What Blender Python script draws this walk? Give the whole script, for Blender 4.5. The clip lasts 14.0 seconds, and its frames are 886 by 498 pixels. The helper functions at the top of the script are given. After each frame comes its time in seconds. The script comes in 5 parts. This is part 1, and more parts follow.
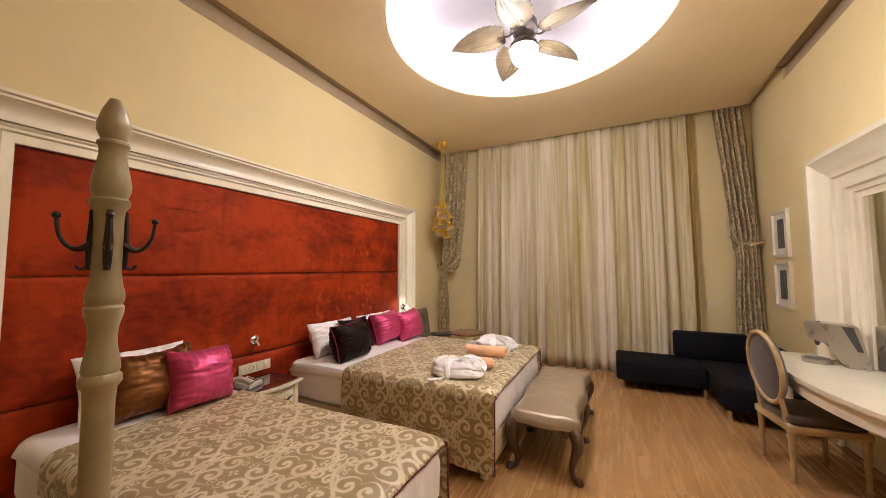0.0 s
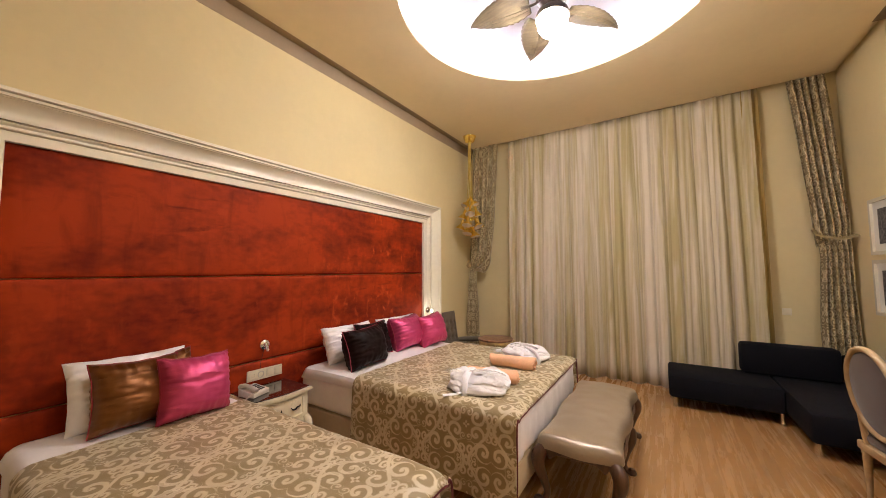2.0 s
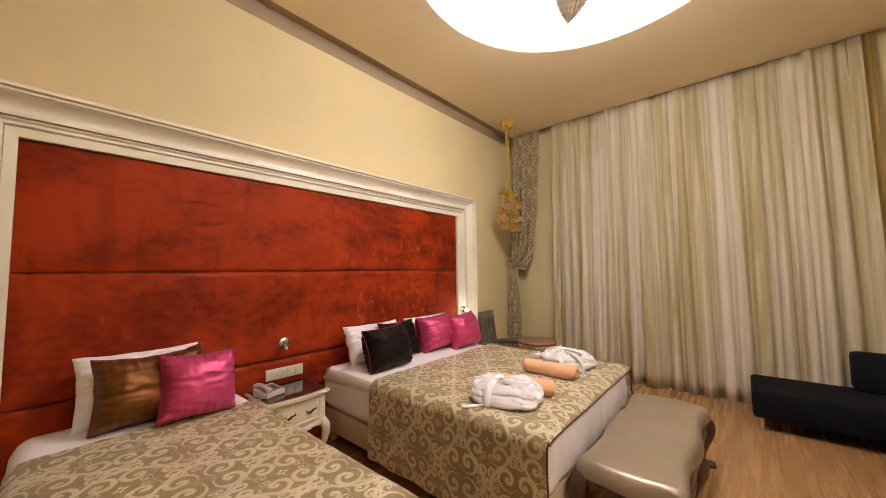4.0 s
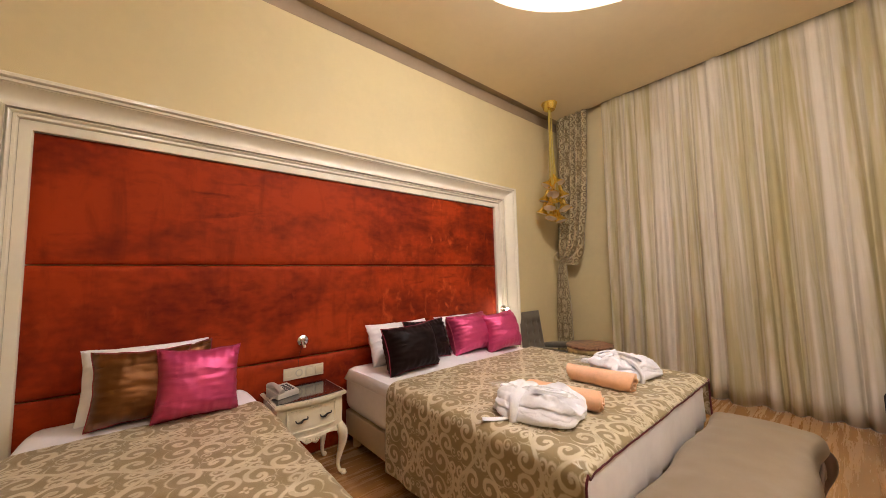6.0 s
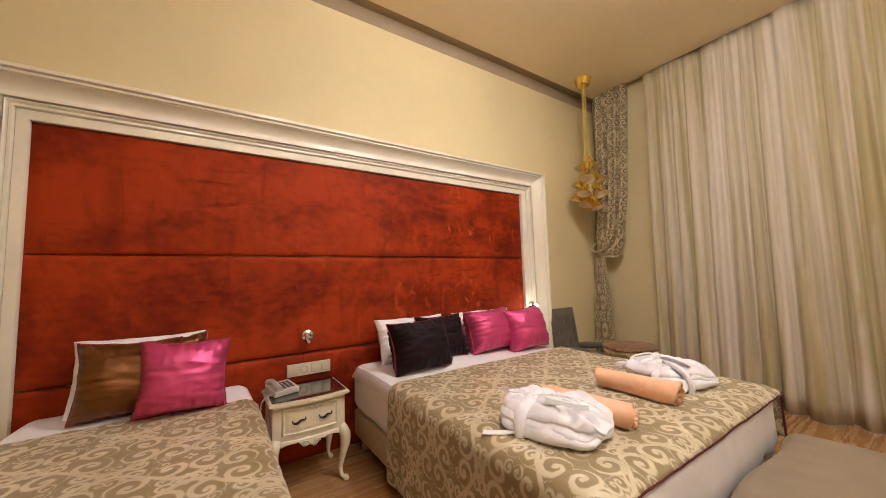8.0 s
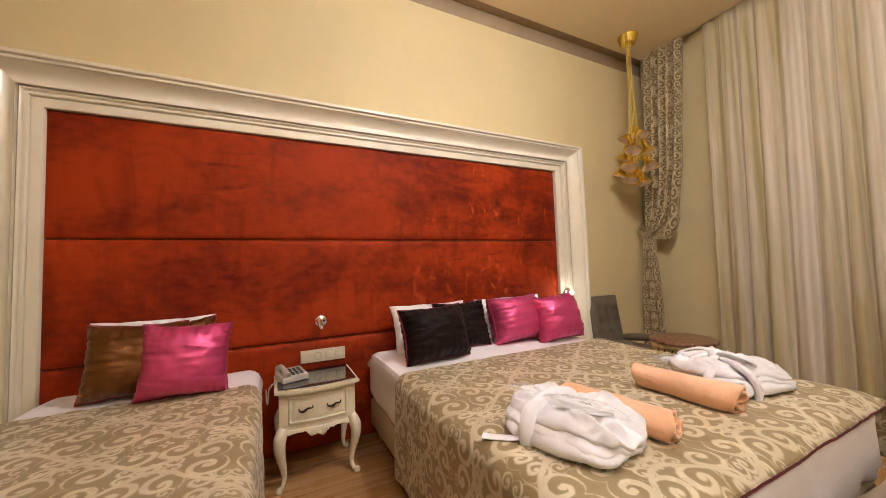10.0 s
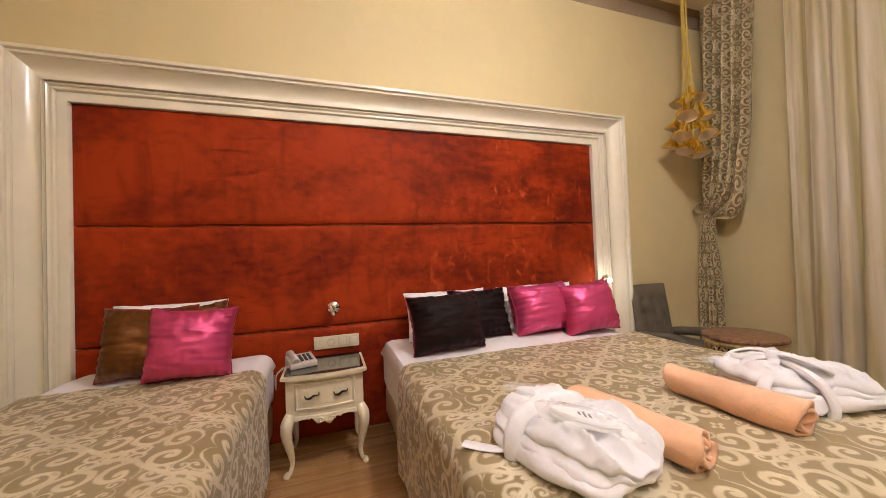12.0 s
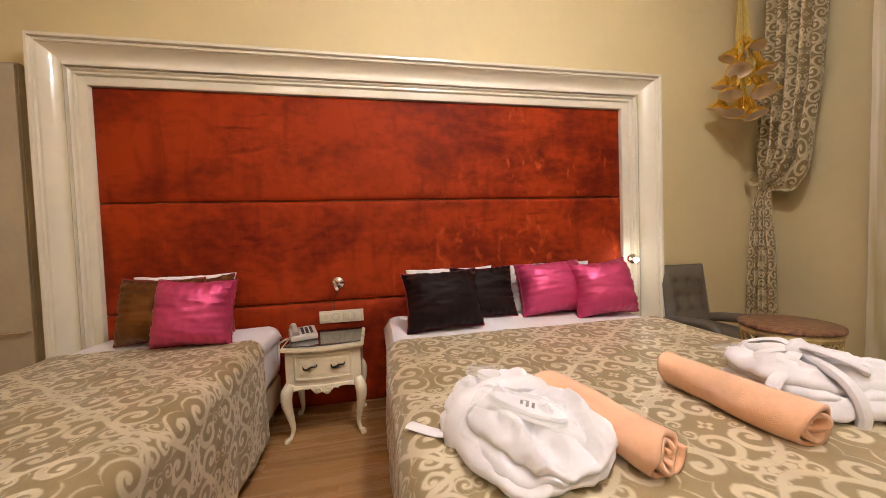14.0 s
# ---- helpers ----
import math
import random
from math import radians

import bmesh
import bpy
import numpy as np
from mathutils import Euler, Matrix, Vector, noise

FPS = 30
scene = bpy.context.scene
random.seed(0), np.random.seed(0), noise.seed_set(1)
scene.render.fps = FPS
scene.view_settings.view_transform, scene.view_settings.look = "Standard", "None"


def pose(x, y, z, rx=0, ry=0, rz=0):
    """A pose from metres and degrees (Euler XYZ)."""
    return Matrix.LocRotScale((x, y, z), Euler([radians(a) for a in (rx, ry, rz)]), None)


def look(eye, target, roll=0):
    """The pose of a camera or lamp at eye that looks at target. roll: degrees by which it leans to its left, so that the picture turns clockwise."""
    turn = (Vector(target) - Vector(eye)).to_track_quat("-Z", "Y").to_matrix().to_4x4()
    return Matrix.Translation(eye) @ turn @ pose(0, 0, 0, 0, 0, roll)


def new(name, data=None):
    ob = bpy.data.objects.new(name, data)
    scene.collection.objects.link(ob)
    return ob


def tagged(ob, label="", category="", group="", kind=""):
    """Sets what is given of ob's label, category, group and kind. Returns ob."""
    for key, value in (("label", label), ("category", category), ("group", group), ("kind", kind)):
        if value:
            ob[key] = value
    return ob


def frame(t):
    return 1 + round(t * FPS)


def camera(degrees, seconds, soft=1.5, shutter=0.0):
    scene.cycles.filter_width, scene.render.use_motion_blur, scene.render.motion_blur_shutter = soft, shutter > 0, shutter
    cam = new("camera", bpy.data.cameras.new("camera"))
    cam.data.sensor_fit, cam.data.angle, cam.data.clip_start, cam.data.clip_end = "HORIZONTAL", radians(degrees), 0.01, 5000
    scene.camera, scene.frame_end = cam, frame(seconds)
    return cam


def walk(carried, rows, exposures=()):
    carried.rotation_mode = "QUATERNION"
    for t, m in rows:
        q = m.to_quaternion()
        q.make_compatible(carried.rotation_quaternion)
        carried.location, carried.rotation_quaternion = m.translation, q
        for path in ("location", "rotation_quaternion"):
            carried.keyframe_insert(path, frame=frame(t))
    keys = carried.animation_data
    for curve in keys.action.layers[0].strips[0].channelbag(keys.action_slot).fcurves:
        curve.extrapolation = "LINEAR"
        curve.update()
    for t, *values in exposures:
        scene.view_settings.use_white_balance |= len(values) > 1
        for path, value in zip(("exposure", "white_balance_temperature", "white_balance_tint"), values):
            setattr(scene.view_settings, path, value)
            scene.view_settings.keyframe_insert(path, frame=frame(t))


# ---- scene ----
cam = camera(104.4, 14.0, soft=0.9)
PATH = [
    (0, (-0.159, 0.165, 1.57), (-1.044, 1.954, 1.69), -0.1),
    (0.5, (-0.163, 0.264, 1.571), (-1.097, 2.028, 1.697), -0.2),
    (1, (-0.162, 0.361, 1.576), (-1.142, 2.099, 1.705), -0.2),
    (1.5, (-0.168, 0.452, 1.568), (-1.189, 2.167, 1.7), -0.15),
    (2, (-0.164, 0.54, 1.567), (-1.239, 2.221, 1.694), -0.2),
    (2.5, (-0.154, 0.62, 1.556), (-1.278, 2.269, 1.685), -0.2),
    (3, (-0.156, 0.711, 1.556), (-1.334, 2.322, 1.679), -0.3),
    (5.5, (-0.228, 1.259, 1.418), (-1.708, 2.594, 1.578), -1.2),
    (6, (-0.253, 1.344, 1.408), (-1.774, 2.632, 1.569), -1.4),
    (6.5, (-0.271, 1.427, 1.401), (-1.831, 2.668, 1.561), -1.5),
    (7, (-0.295, 1.514, 1.383), (-1.89, 2.71, 1.545), -1.5),
    (7.5, (-0.315, 1.6, 1.366), (-1.943, 2.751, 1.527), -1.6),
    (8, (-0.339, 1.688, 1.345), (-1.998, 2.793, 1.503), -1.6),
    (10.5, (-0.459, 2.051, 1.283), (-2.279, 2.875, 1.375), -2.0),
    (11, (-0.481, 2.124, 1.278), (-2.329, 2.885, 1.357), -2.0),
    (11.5, (-0.498, 2.194, 1.272), (-2.37, 2.894, 1.335), -2.1),
    (12, (-0.511, 2.268, 1.262), (-2.407, 2.904, 1.306), -2.2),
    (12.5, (-0.52, 2.341, 1.256), (-2.436, 2.915, 1.272), -2.1),
    (13, (-0.525, 2.414, 1.246), (-2.458, 2.928, 1.234), -2.1),
    (13.5, (-0.525, 2.493, 1.234), (-2.473, 2.944, 1.192), -2.1),
    (14, (-0.525, 2.569, 1.226), (-2.485, 2.962, 1.161), -2.0),
]
walk(cam, [(t, look(eye, target, roll)) for t, eye, target, roll in PATH])

# ---- world and lights ----
WALL_W, WALL_E, WALL_N, WALL_S, CEIL = -3.25, 1.66, 6.42, -1.9, 3.87
FAN = (-0.865, 3.34)

world = bpy.data.worlds.new("world")
scene.world = world
world.use_nodes = True
_wn = world.node_tree.nodes
_sky = _wn.new("ShaderNodeTexSky")
_sky.sky_type, _sky.sun_disc, _sky.sun_elevation, _sky.sun_rotation = "NISHITA", False, radians(12), radians(200)
world.node_tree.links.new(_sky.outputs[0], _wn["Background"].inputs[0])
_wn["Background"].inputs[1].default_value = 0.15
scene.view_settings.exposure = 0.0


# ---- materials ----
def emitter(name, col, strength):
    m = bpy.data.materials.new(name)
    m.use_nodes = True
    nt = m.node_tree
    b = nt.nodes["Principled BSDF"]
    b.inputs["Base Color"].default_value = (0.8, 0.8, 0.8, 1)
    b.inputs["Emission Color"].default_value = (*col, 1)
    b.inputs["Emission Strength"].default_value = strength
    return m


def mat(name, col, rough=0.5, metal=0.0, var=0.12, scale=4.0, bump=0.0, bscale=120.0, coat=0.0, sheen=0.0,
        col2=None, stretch=(1, 1, 1), distort=0.0, spec=0.5, uv=False, rvar=0.1, piece=0.0, trans=0.0, lo=0.35, hi=0.65):
    """A surface with a broad stain, a fine grain and a fine relief."""
    m = bpy.data.materials.new(name)
    m.use_nodes = True
    nt = m.node_tree
    n, link = nt.nodes, nt.links.new
    b = n["Principled BSDF"]
    tc = n.new("ShaderNodeTexCoord")
    mp = n.new("ShaderNodeMapping")
    mp.inputs["Scale"].default_value = stretch
    link(tc.outputs["UV" if uv else "Object"], mp.inputs[0])
    coord = mp.outputs[0]
    if piece:
        oi = n.new("ShaderNodeObjectInfo")
        sh = n.new("ShaderNodeVectorMath")
        sh.operation = "MULTIPLY_ADD"
        link(oi.outputs["Random"], sh.inputs[0])
        sh.inputs[1].default_value = (37, 23, 11)
        link(coord, sh.inputs[2])
        coord = sh.outputs[0]
    big, fine = n.new("ShaderNodeTexNoise"), n.new("ShaderNodeTexNoise")
    big.inputs["Scale"].default_value, big.inputs["Detail"].default_value, big.inputs["Distortion"].default_value = scale, 5, distort
    fine.inputs["Scale"].default_value, fine.inputs["Detail"].default_value = scale * 9, 4
    link(coord, big.inputs["Vector"])
    link(coord, fine.inputs["Vector"])
    add = n.new("ShaderNodeMath")
    add.operation = "MULTIPLY_ADD"
    link(fine.outputs[0], add.inputs[0])
    add.inputs[1].default_value = 0.35
    sub = n.new("ShaderNodeMath")
    sub.operation = "SUBTRACT"
    link(big.outputs[0], sub.inputs[0])
    sub.inputs[1].default_value = 0.175
    link(sub.outputs[0], add.inputs[2])
    ramp = n.new("ShaderNodeValToRGB")
    ramp.color_ramp.elements[0].position, ramp.color_ramp.elements[1].position = lo, hi
    d = col2 or tuple(c * (1 - var) for c in col)
    ramp.color_ramp.elements[0].color = (*d, 1)
    ramp.color_ramp.elements[1].color = (*(col if col2 else tuple(min(1, c * (1 + var)) for c in col)), 1)
    link(add.outputs[0], ramp.inputs[0])
    out = ramp.outputs[0]
    if piece:
        hsv = n.new("ShaderNodeHueSaturation")
        mr = n.new("ShaderNodeMapRange")
        mr.inputs[3].default_value, mr.inputs[4].default_value = 1 - piece, 1 + piece
        link(oi.outputs["Random"], mr.inputs[0])
        link(mr.outputs[0], hsv.inputs["Value"])
        link(out, hsv.inputs["Color"])
        out = hsv.outputs[0]
    link(out, b.inputs["Base Color"])
    rr = n.new("ShaderNodeMapRange")
    rr.inputs[3].default_value, rr.inputs[4].default_value = max(0.02, rough - rvar), min(1, rough + rvar)
    link(add.outputs[0], rr.inputs[0])
    link(rr.outputs[0], b.inputs["Roughness"])
    b.inputs["Metallic"].default_value = metal
    b.inputs["Specular IOR Level"].default_value = spec
    b.inputs["Coat Weight"].default_value = coat
    b.inputs["Coat Roughness"].default_value = 0.08
    b.inputs["Sheen Weight"].default_value = sheen
    b.inputs["Transmission Weight"].default_value = trans
    if bump:
        bn, bt = n.new("ShaderNodeBump"), n.new("ShaderNodeTexNoise")
        bt.inputs["Scale"].default_value, bt.inputs["Detail"].default_value = bscale, 3
        link(coord, bt.inputs["Vector"])
        bn.inputs["Strength"].default_value, bn.inputs["Distance"].default_value = bump, 0.004
        link(bt.outputs[0], bn.inputs["Height"])
        link(bn.outputs[0], b.inputs["Normal"])
    return m


SCROLLS = ((0.42, 0.3, 0.33, 1, 0.1), (0.7, 0.86, 0.34, -1, 0.55), (0.2, 0.82, 0.24, -1, 0.2), (0.86, 0.36, 0.2, -1, 0.8), (0.33, 1.16, 0.15, 1, 0.4), (0.12, 0.42, 0.13, 1, 0.0))


def damask(name, ground, figure, cell=0.15, rough_g=0.6, rough_f=0.38, sheen=0.2, turns=2.2):
    """Woven medallions of mirrored scrolls on a wavy lattice, figure and ground of one yarn in two weaves. UV in metres."""
    m = bpy.data.materials.new(name)
    m.use_nodes = True
    nt = m.node_tree
    n, link = nt.nodes, nt.links.new
    b = n["Principled BSDF"]

    def math_node(op, a, c=None, d=None):
        k = n.new("ShaderNodeMath")
        k.operation = op
        for i, v in enumerate((a, c, d)):
            if v is None:
                continue
            if isinstance(v, (int, float)):
                k.inputs[i].default_value = v
            else:
                link(v, k.inputs[i])
        return k.outputs[0]

    tc, sep = n.new("ShaderNodeTexCoord"), n.new("ShaderNodeSeparateXYZ")
    warp, sway = n.new("ShaderNodeTexNoise"), n.new("ShaderNodeVectorMath")
    warp.inputs["Scale"].default_value = 0.9 / cell
    link(tc.outputs["UV"], warp.inputs["Vector"])
    sway.operation = "MULTIPLY_ADD"
    link(warp.outputs["Color"], sway.inputs[0])
    sway.inputs[1].default_value = (cell * 0.1, cell * 0.1, 0)
    link(tc.outputs["UV"], sway.inputs[2])
    link(sway.outputs[0], sep.inputs[0])
    # one quarter of a medallion, mirrored both ways; lengths in cells
    u = math_node("PINGPONG", math_node("DIVIDE", sep.outputs[0], cell), 1.0)
    v = math_node("PINGPONG", math_node("DIVIDE", sep.outputs[1], cell), 1.25)

    found = None
    for cx, cy, radius, spin, start in SCROLLS:
        dx, dy = math_node("SUBTRACT", u, cx), math_node("SUBTRACT", v, cy)
        dist = math_node("SQRT", math_node("ADD", math_node("MULTIPLY", dx, dx), math_node("MULTIPLY", dy, dy)))
        turn = math_node("ADD", math_node("MULTIPLY", math_node("ARCTAN2", dy, dx), spin / 6.2832), start)
        pitch = radius / turns * 1.35
        arm = math_node("PINGPONG", math_node("SUBTRACT", math_node("DIVIDE", dist, pitch), turn), 0.5)
        # the ribbon swells towards the outside and ends in a round bud
        half = math_node("MULTIPLY_ADD", dist, 0.1 / radius, 0.165)
        line = math_node("MULTIPLY", math_node("SUBTRACT", half, arm), pitch)
        line = math_node("MINIMUM", line, math_node("SUBTRACT", radius, dist))
        line = math_node("MAXIMUM", line, math_node("SUBTRACT", radius * 0.2, dist))
        found = line if found is None else math_node("MAXIMUM", found, line)
    # the stems between the medallions, and a floret in the heart of each
    wave = math_node("MULTIPLY_ADD", math_node("COSINE", math_node("MULTIPLY", v, 3.1416 / 1.25)), 0.4, 0.5)
    stem = math_node("SUBTRACT", 0.055, math_node("MULTIPLY", math_node("ABSOLUTE", math_node("SUBTRACT", u, wave)), 0.75))
    found = math_node("MAXIMUM", found, stem)
    for cx, cy, size in ((0.0, 1.25, 0.2), (1.0, 0.0, 0.2), (0.0, 0.0, 0.13)):
        dx, dy = math_node("SUBTRACT", u, cx), math_node("SUBTRACT", v, cy)
        dist = math_node("SQRT", math_node("ADD", math_node("MULTIPLY", dx, dx), math_node("MULTIPLY", dy, dy)))
        petal = math_node("MULTIPLY_ADD", math_node("COSINE", math_node("MULTIPLY", math_node("ARCTAN2", dy, dx), 4.0)), size * 0.3, size * 0.75)
        found = math_node("MAXIMUM", found, math_node("MINIMUM", math_node("SUBTRACT", petal, dist), math_node("SUBTRACT", dist, size * 0.25)))
    ragged = n.new("ShaderNodeTexNoise")
    ragged.inputs["Scale"].default_value, ragged.inputs["Detail"].default_value = 9.0 / cell, 2
    link(tc.outputs["UV"], ragged.inputs["Vector"])
    found = math_node("MULTIPLY_ADD", math_node("SUBTRACT", ragged.outputs[0], 0.5), 0.05, found)
    fig = n.new("ShaderNodeMapRange")
    link(found, fig.inputs[0])
    fig.inputs[1].default_value, fig.inputs[2].default_value = -0.012, 0.022
    # uneven sheen put into the colour: the figure pales into the ground in patches
    sheen_noise = n.new("ShaderNodeTexNoise")
    sheen_noise.inputs["Scale"].default_value, sheen_noise.inputs["Detail"].default_value = 5.5, 4
    link(tc.outputs["UV"], sheen_noise.inputs["Vector"])
    sheen_fade = n.new("ShaderNodeMapRange")
    link(sheen_noise.outputs[0], sheen_fade.inputs[0])
    for i, v in ((1, 0.38), (2, 0.62), (3, 0.7), (4, 1.0)):
        sheen_fade.inputs[i].default_value = v
    mask = math_node("MULTIPLY", fig.outputs[0], sheen_fade.outputs[0])
    grain = n.new("ShaderNodeTexNoise")
    grain.inputs["Scale"].default_value, grain.inputs["Detail"].default_value = 5.0, 8
    link(tc.outputs["UV"], grain.inputs["Vector"])
    mix = n.new("ShaderNodeMix")
    mix.data_type = "RGBA"
    link(mask, mix.inputs[0])
    mix.inputs[6].default_value, mix.inputs[7].default_value = (*ground, 1), (*figure, 1)
    shade = n.new("ShaderNodeHueSaturation")
    link(mix.outputs[2], shade.inputs["Color"])
    link(math_node("MULTIPLY_ADD", grain.outputs[0], 0.35, 0.83), shade.inputs["Value"])
    link(shade.outputs[0], b.inputs["Base Color"])
    link(math_node("MULTIPLY_ADD", mask, rough_f - rough_g, rough_g), b.inputs["Roughness"])
    b.inputs["Sheen Weight"].default_value = sheen
    weave = n.new("ShaderNodeTexWave")
    weave.inputs["Scale"].default_value = 90.0
    weave.inputs["Distortion"].default_value = 2.0
    link(tc.outputs["UV"], weave.inputs["Vector"])
    bn = n.new("ShaderNodeBump")
    bn.inputs["Strength"].default_value, bn.inputs["Distance"].default_value = 0.25, 0.002
    link(math_node("MULTIPLY_ADD", weave.outputs[0], 0.3, mask), bn.inputs["Height"])
    link(bn.outputs[0], b.inputs["Normal"])
    return m


M = {}
M["wall"] = mat("wall_paper", (0.68, 0.555, 0.305), 0.75, var=0.03, scale=1.5, bump=0.25, bscale=260)
M["wall_shade"] = mat("taupe_brown", (0.36, 0.265, 0.17), 0.7, var=0.06, scale=2)
M["ceiling"] = mat("ceiling_paint", (0.8, 0.665, 0.44), 0.85, var=0.03, scale=1.2, bump=0.1, bscale=200)
M["cove"] = mat("cove_white", (0.8, 0.78, 0.84), 0.85, var=0.02, scale=1.5)
M["led"] = emitter("cove_led", (0.94, 0.92, 1.0), 54.0)
M["globe"] = emitter("globe_glow", (1.0, 0.93, 0.88), 310.0)
M["downlight"] = emitter("downlight_lens", (1.0, 0.92, 0.87), 440.0)
M["gloss_white"] = mat("lacquer_white", (0.8, 0.74, 0.6), 0.22, var=0.04, scale=2, coat=0.6, rvar=0.05)
M["velvet"] = mat("rust_velvet", (0.34, 0.035, 0.005), 0.62, scale=1.7, col2=(0.12, 0.008, 0.002), distort=0.5, bump=0.2, bscale=420, lo=0.27, hi=0.57, stretch=(1, 0.8, 1.3), spec=0.12)


def add_nap(m):
    """Velvet pile brushed both ways: dark reversed patches, and short pale and dark strokes where it was rubbed."""
    nt = m.node_tree
    n, link = nt.nodes, nt.links.new
    b = n["Principled BSDF"]
    tc = n.new("ShaderNodeTexCoord")

    def mask(scale, stretch, lo, hi, detail=8, distort=0.4, move=0.0):
        mp, tx, mr = n.new("ShaderNodeMapping"), n.new("ShaderNodeTexNoise"), n.new("ShaderNodeMapRange")
        mp.inputs["Scale"].default_value, mp.inputs["Location"].default_value = stretch, (move, move, move)
        tx.inputs["Scale"].default_value, tx.inputs["Detail"].default_value, tx.inputs["Distortion"].default_value = scale, detail, distort
        tx.inputs["Roughness"].default_value = 0.62
        mr.inputs[1].default_value, mr.inputs[2].default_value = lo, hi
        link(tc.outputs["Object"], mp.inputs[0])
        link(mp.outputs[0], tx.inputs["Vector"])
        link(tx.outputs[0], mr.inputs[0])
        return mr.outputs[0]

    def times(p, q):
        k = n.new("ShaderNodeMath")
        k.operation = "MULTIPLY"
        link(p, k.inputs[0])
        link(q, k.inputs[1])
        return k.outputs[0]

    # brush marks grow stronger along the panel towards the end by the window
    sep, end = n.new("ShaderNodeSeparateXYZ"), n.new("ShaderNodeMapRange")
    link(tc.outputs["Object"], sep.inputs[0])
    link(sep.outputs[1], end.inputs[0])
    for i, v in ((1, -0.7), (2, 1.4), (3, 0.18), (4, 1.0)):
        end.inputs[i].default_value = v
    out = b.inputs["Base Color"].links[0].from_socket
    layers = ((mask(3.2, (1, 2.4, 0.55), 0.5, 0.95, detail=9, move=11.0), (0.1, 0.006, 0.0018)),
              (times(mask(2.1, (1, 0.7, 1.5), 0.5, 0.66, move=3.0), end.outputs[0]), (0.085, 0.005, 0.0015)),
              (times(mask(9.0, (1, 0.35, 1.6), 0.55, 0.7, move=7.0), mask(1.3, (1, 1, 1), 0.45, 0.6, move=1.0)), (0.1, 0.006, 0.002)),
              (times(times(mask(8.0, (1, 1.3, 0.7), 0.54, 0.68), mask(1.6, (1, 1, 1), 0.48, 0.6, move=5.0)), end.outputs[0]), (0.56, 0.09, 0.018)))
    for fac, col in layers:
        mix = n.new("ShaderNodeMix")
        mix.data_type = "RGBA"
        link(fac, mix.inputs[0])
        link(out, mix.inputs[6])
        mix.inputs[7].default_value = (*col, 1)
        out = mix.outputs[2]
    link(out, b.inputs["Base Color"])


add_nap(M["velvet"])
M["sheet"] = mat("white_cotton", (0.88, 0.85, 0.87), 0.8, var=0.04, scale=3, bump=0.2, bscale=60, sheen=0.1)
M["spread"] = damask("bedspread_damask", (0.275, 0.2, 0.09), (0.65, 0.56, 0.39), cell=0.185, rough_g=0.5, rough_f=0.27, turns=1.65)
M["drape"] = damask("drape_damask", (0.225, 0.16, 0.07), (0.62, 0.515, 0.315), cell=0.15, turns=1.8)
M["piping"] = mat("maroon_piping", (0.12, 0.012, 0.02), 0.5)
M["divan"] = mat("cream_leatherette", (0.6, 0.48, 0.32), 0.45, var=0.06, scale=3, bump=0.15, bscale=180)
M["sheer"] = mat("sheer_linen", (0.64, 0.565, 0.455), 0.85, col2=(0.42, 0.345, 0.175), scale=1.3, stretch=(2.2, 2.2, 0.03), bump=0.3, bscale=300, lo=0.4, hi=0.6)
M["oak"] = mat("oak_laminate", (0.35, 0.185, 0.068), 0.27, var=0.06, scale=3.2, stretch=(8, 0.45, 8), distort=0.15, bump=0.06, bscale=60, piece=0.06, rvar=0.07)
M["joint"] = mat("floor_joint", (0.2, 0.11, 0.05), 0.8)
M["navy"] = mat("navy_fabric", (0.003, 0.003, 0.006), 0.85, var=0.2, scale=8, bump=0.3, bscale=400, spec=0.2)
M["bench_leather"] = mat("champagne_leather", (0.33, 0.255, 0.175), 0.3, var=0.06, scale=5, bump=0.12, bscale=160, metal=0.3, rvar=0.04)
M["dark_wood"] = mat("dark_walnut", (0.07, 0.032, 0.017), 0.35, var=0.3, scale=8, stretch=(4, 4, 0.7), coat=0.3)
M["chrome"] = mat("chrome", (0.8, 0.8, 0.8), 0.12, metal=1.0, var=0.03, rvar=0.04)
M["gold"] = mat("polished_gold", (1.0, 0.74, 0.2), 0.17, metal=1.0, var=0.04, rvar=0.04)
M["glass"] = mat("window_glass", (0.9, 0.95, 0.95), 0.05, var=0.01, trans=1.0, rvar=0.02)


# ---- shapes ----
def part(name, bm, material, parent=None, label="", smooth=True):
    me = bpy.data.meshes.new(name)
    bmesh.ops.recalc_face_normals(bm, faces=bm.faces)
    bm.to_mesh(me)
    bm.free()
    me.materials.append(material)
    if smooth:
        me.polygons.foreach_set("use_smooth", [True] * len(me.polygons))
        me.set_sharp_from_angle(angle=radians(38))
    ob = new(name, me)
    if parent:
        ob.parent = parent
    if label:
        tagged(ob, label)
    return ob


def thing(name, label, category, at=(0, 0, 0), rz=0, group="", kind=""):
    ob = new(name)
    ob.empty_display_size = 0.1
    ob.matrix_basis = pose(*at, 0, 0, rz)
    return tagged(ob, label, category, group, kind)


def setting(name, bm, material, label, category, smooth=False):
    return tagged(part(name, bm, material, None, smooth=smooth), label, category, kind="structure")


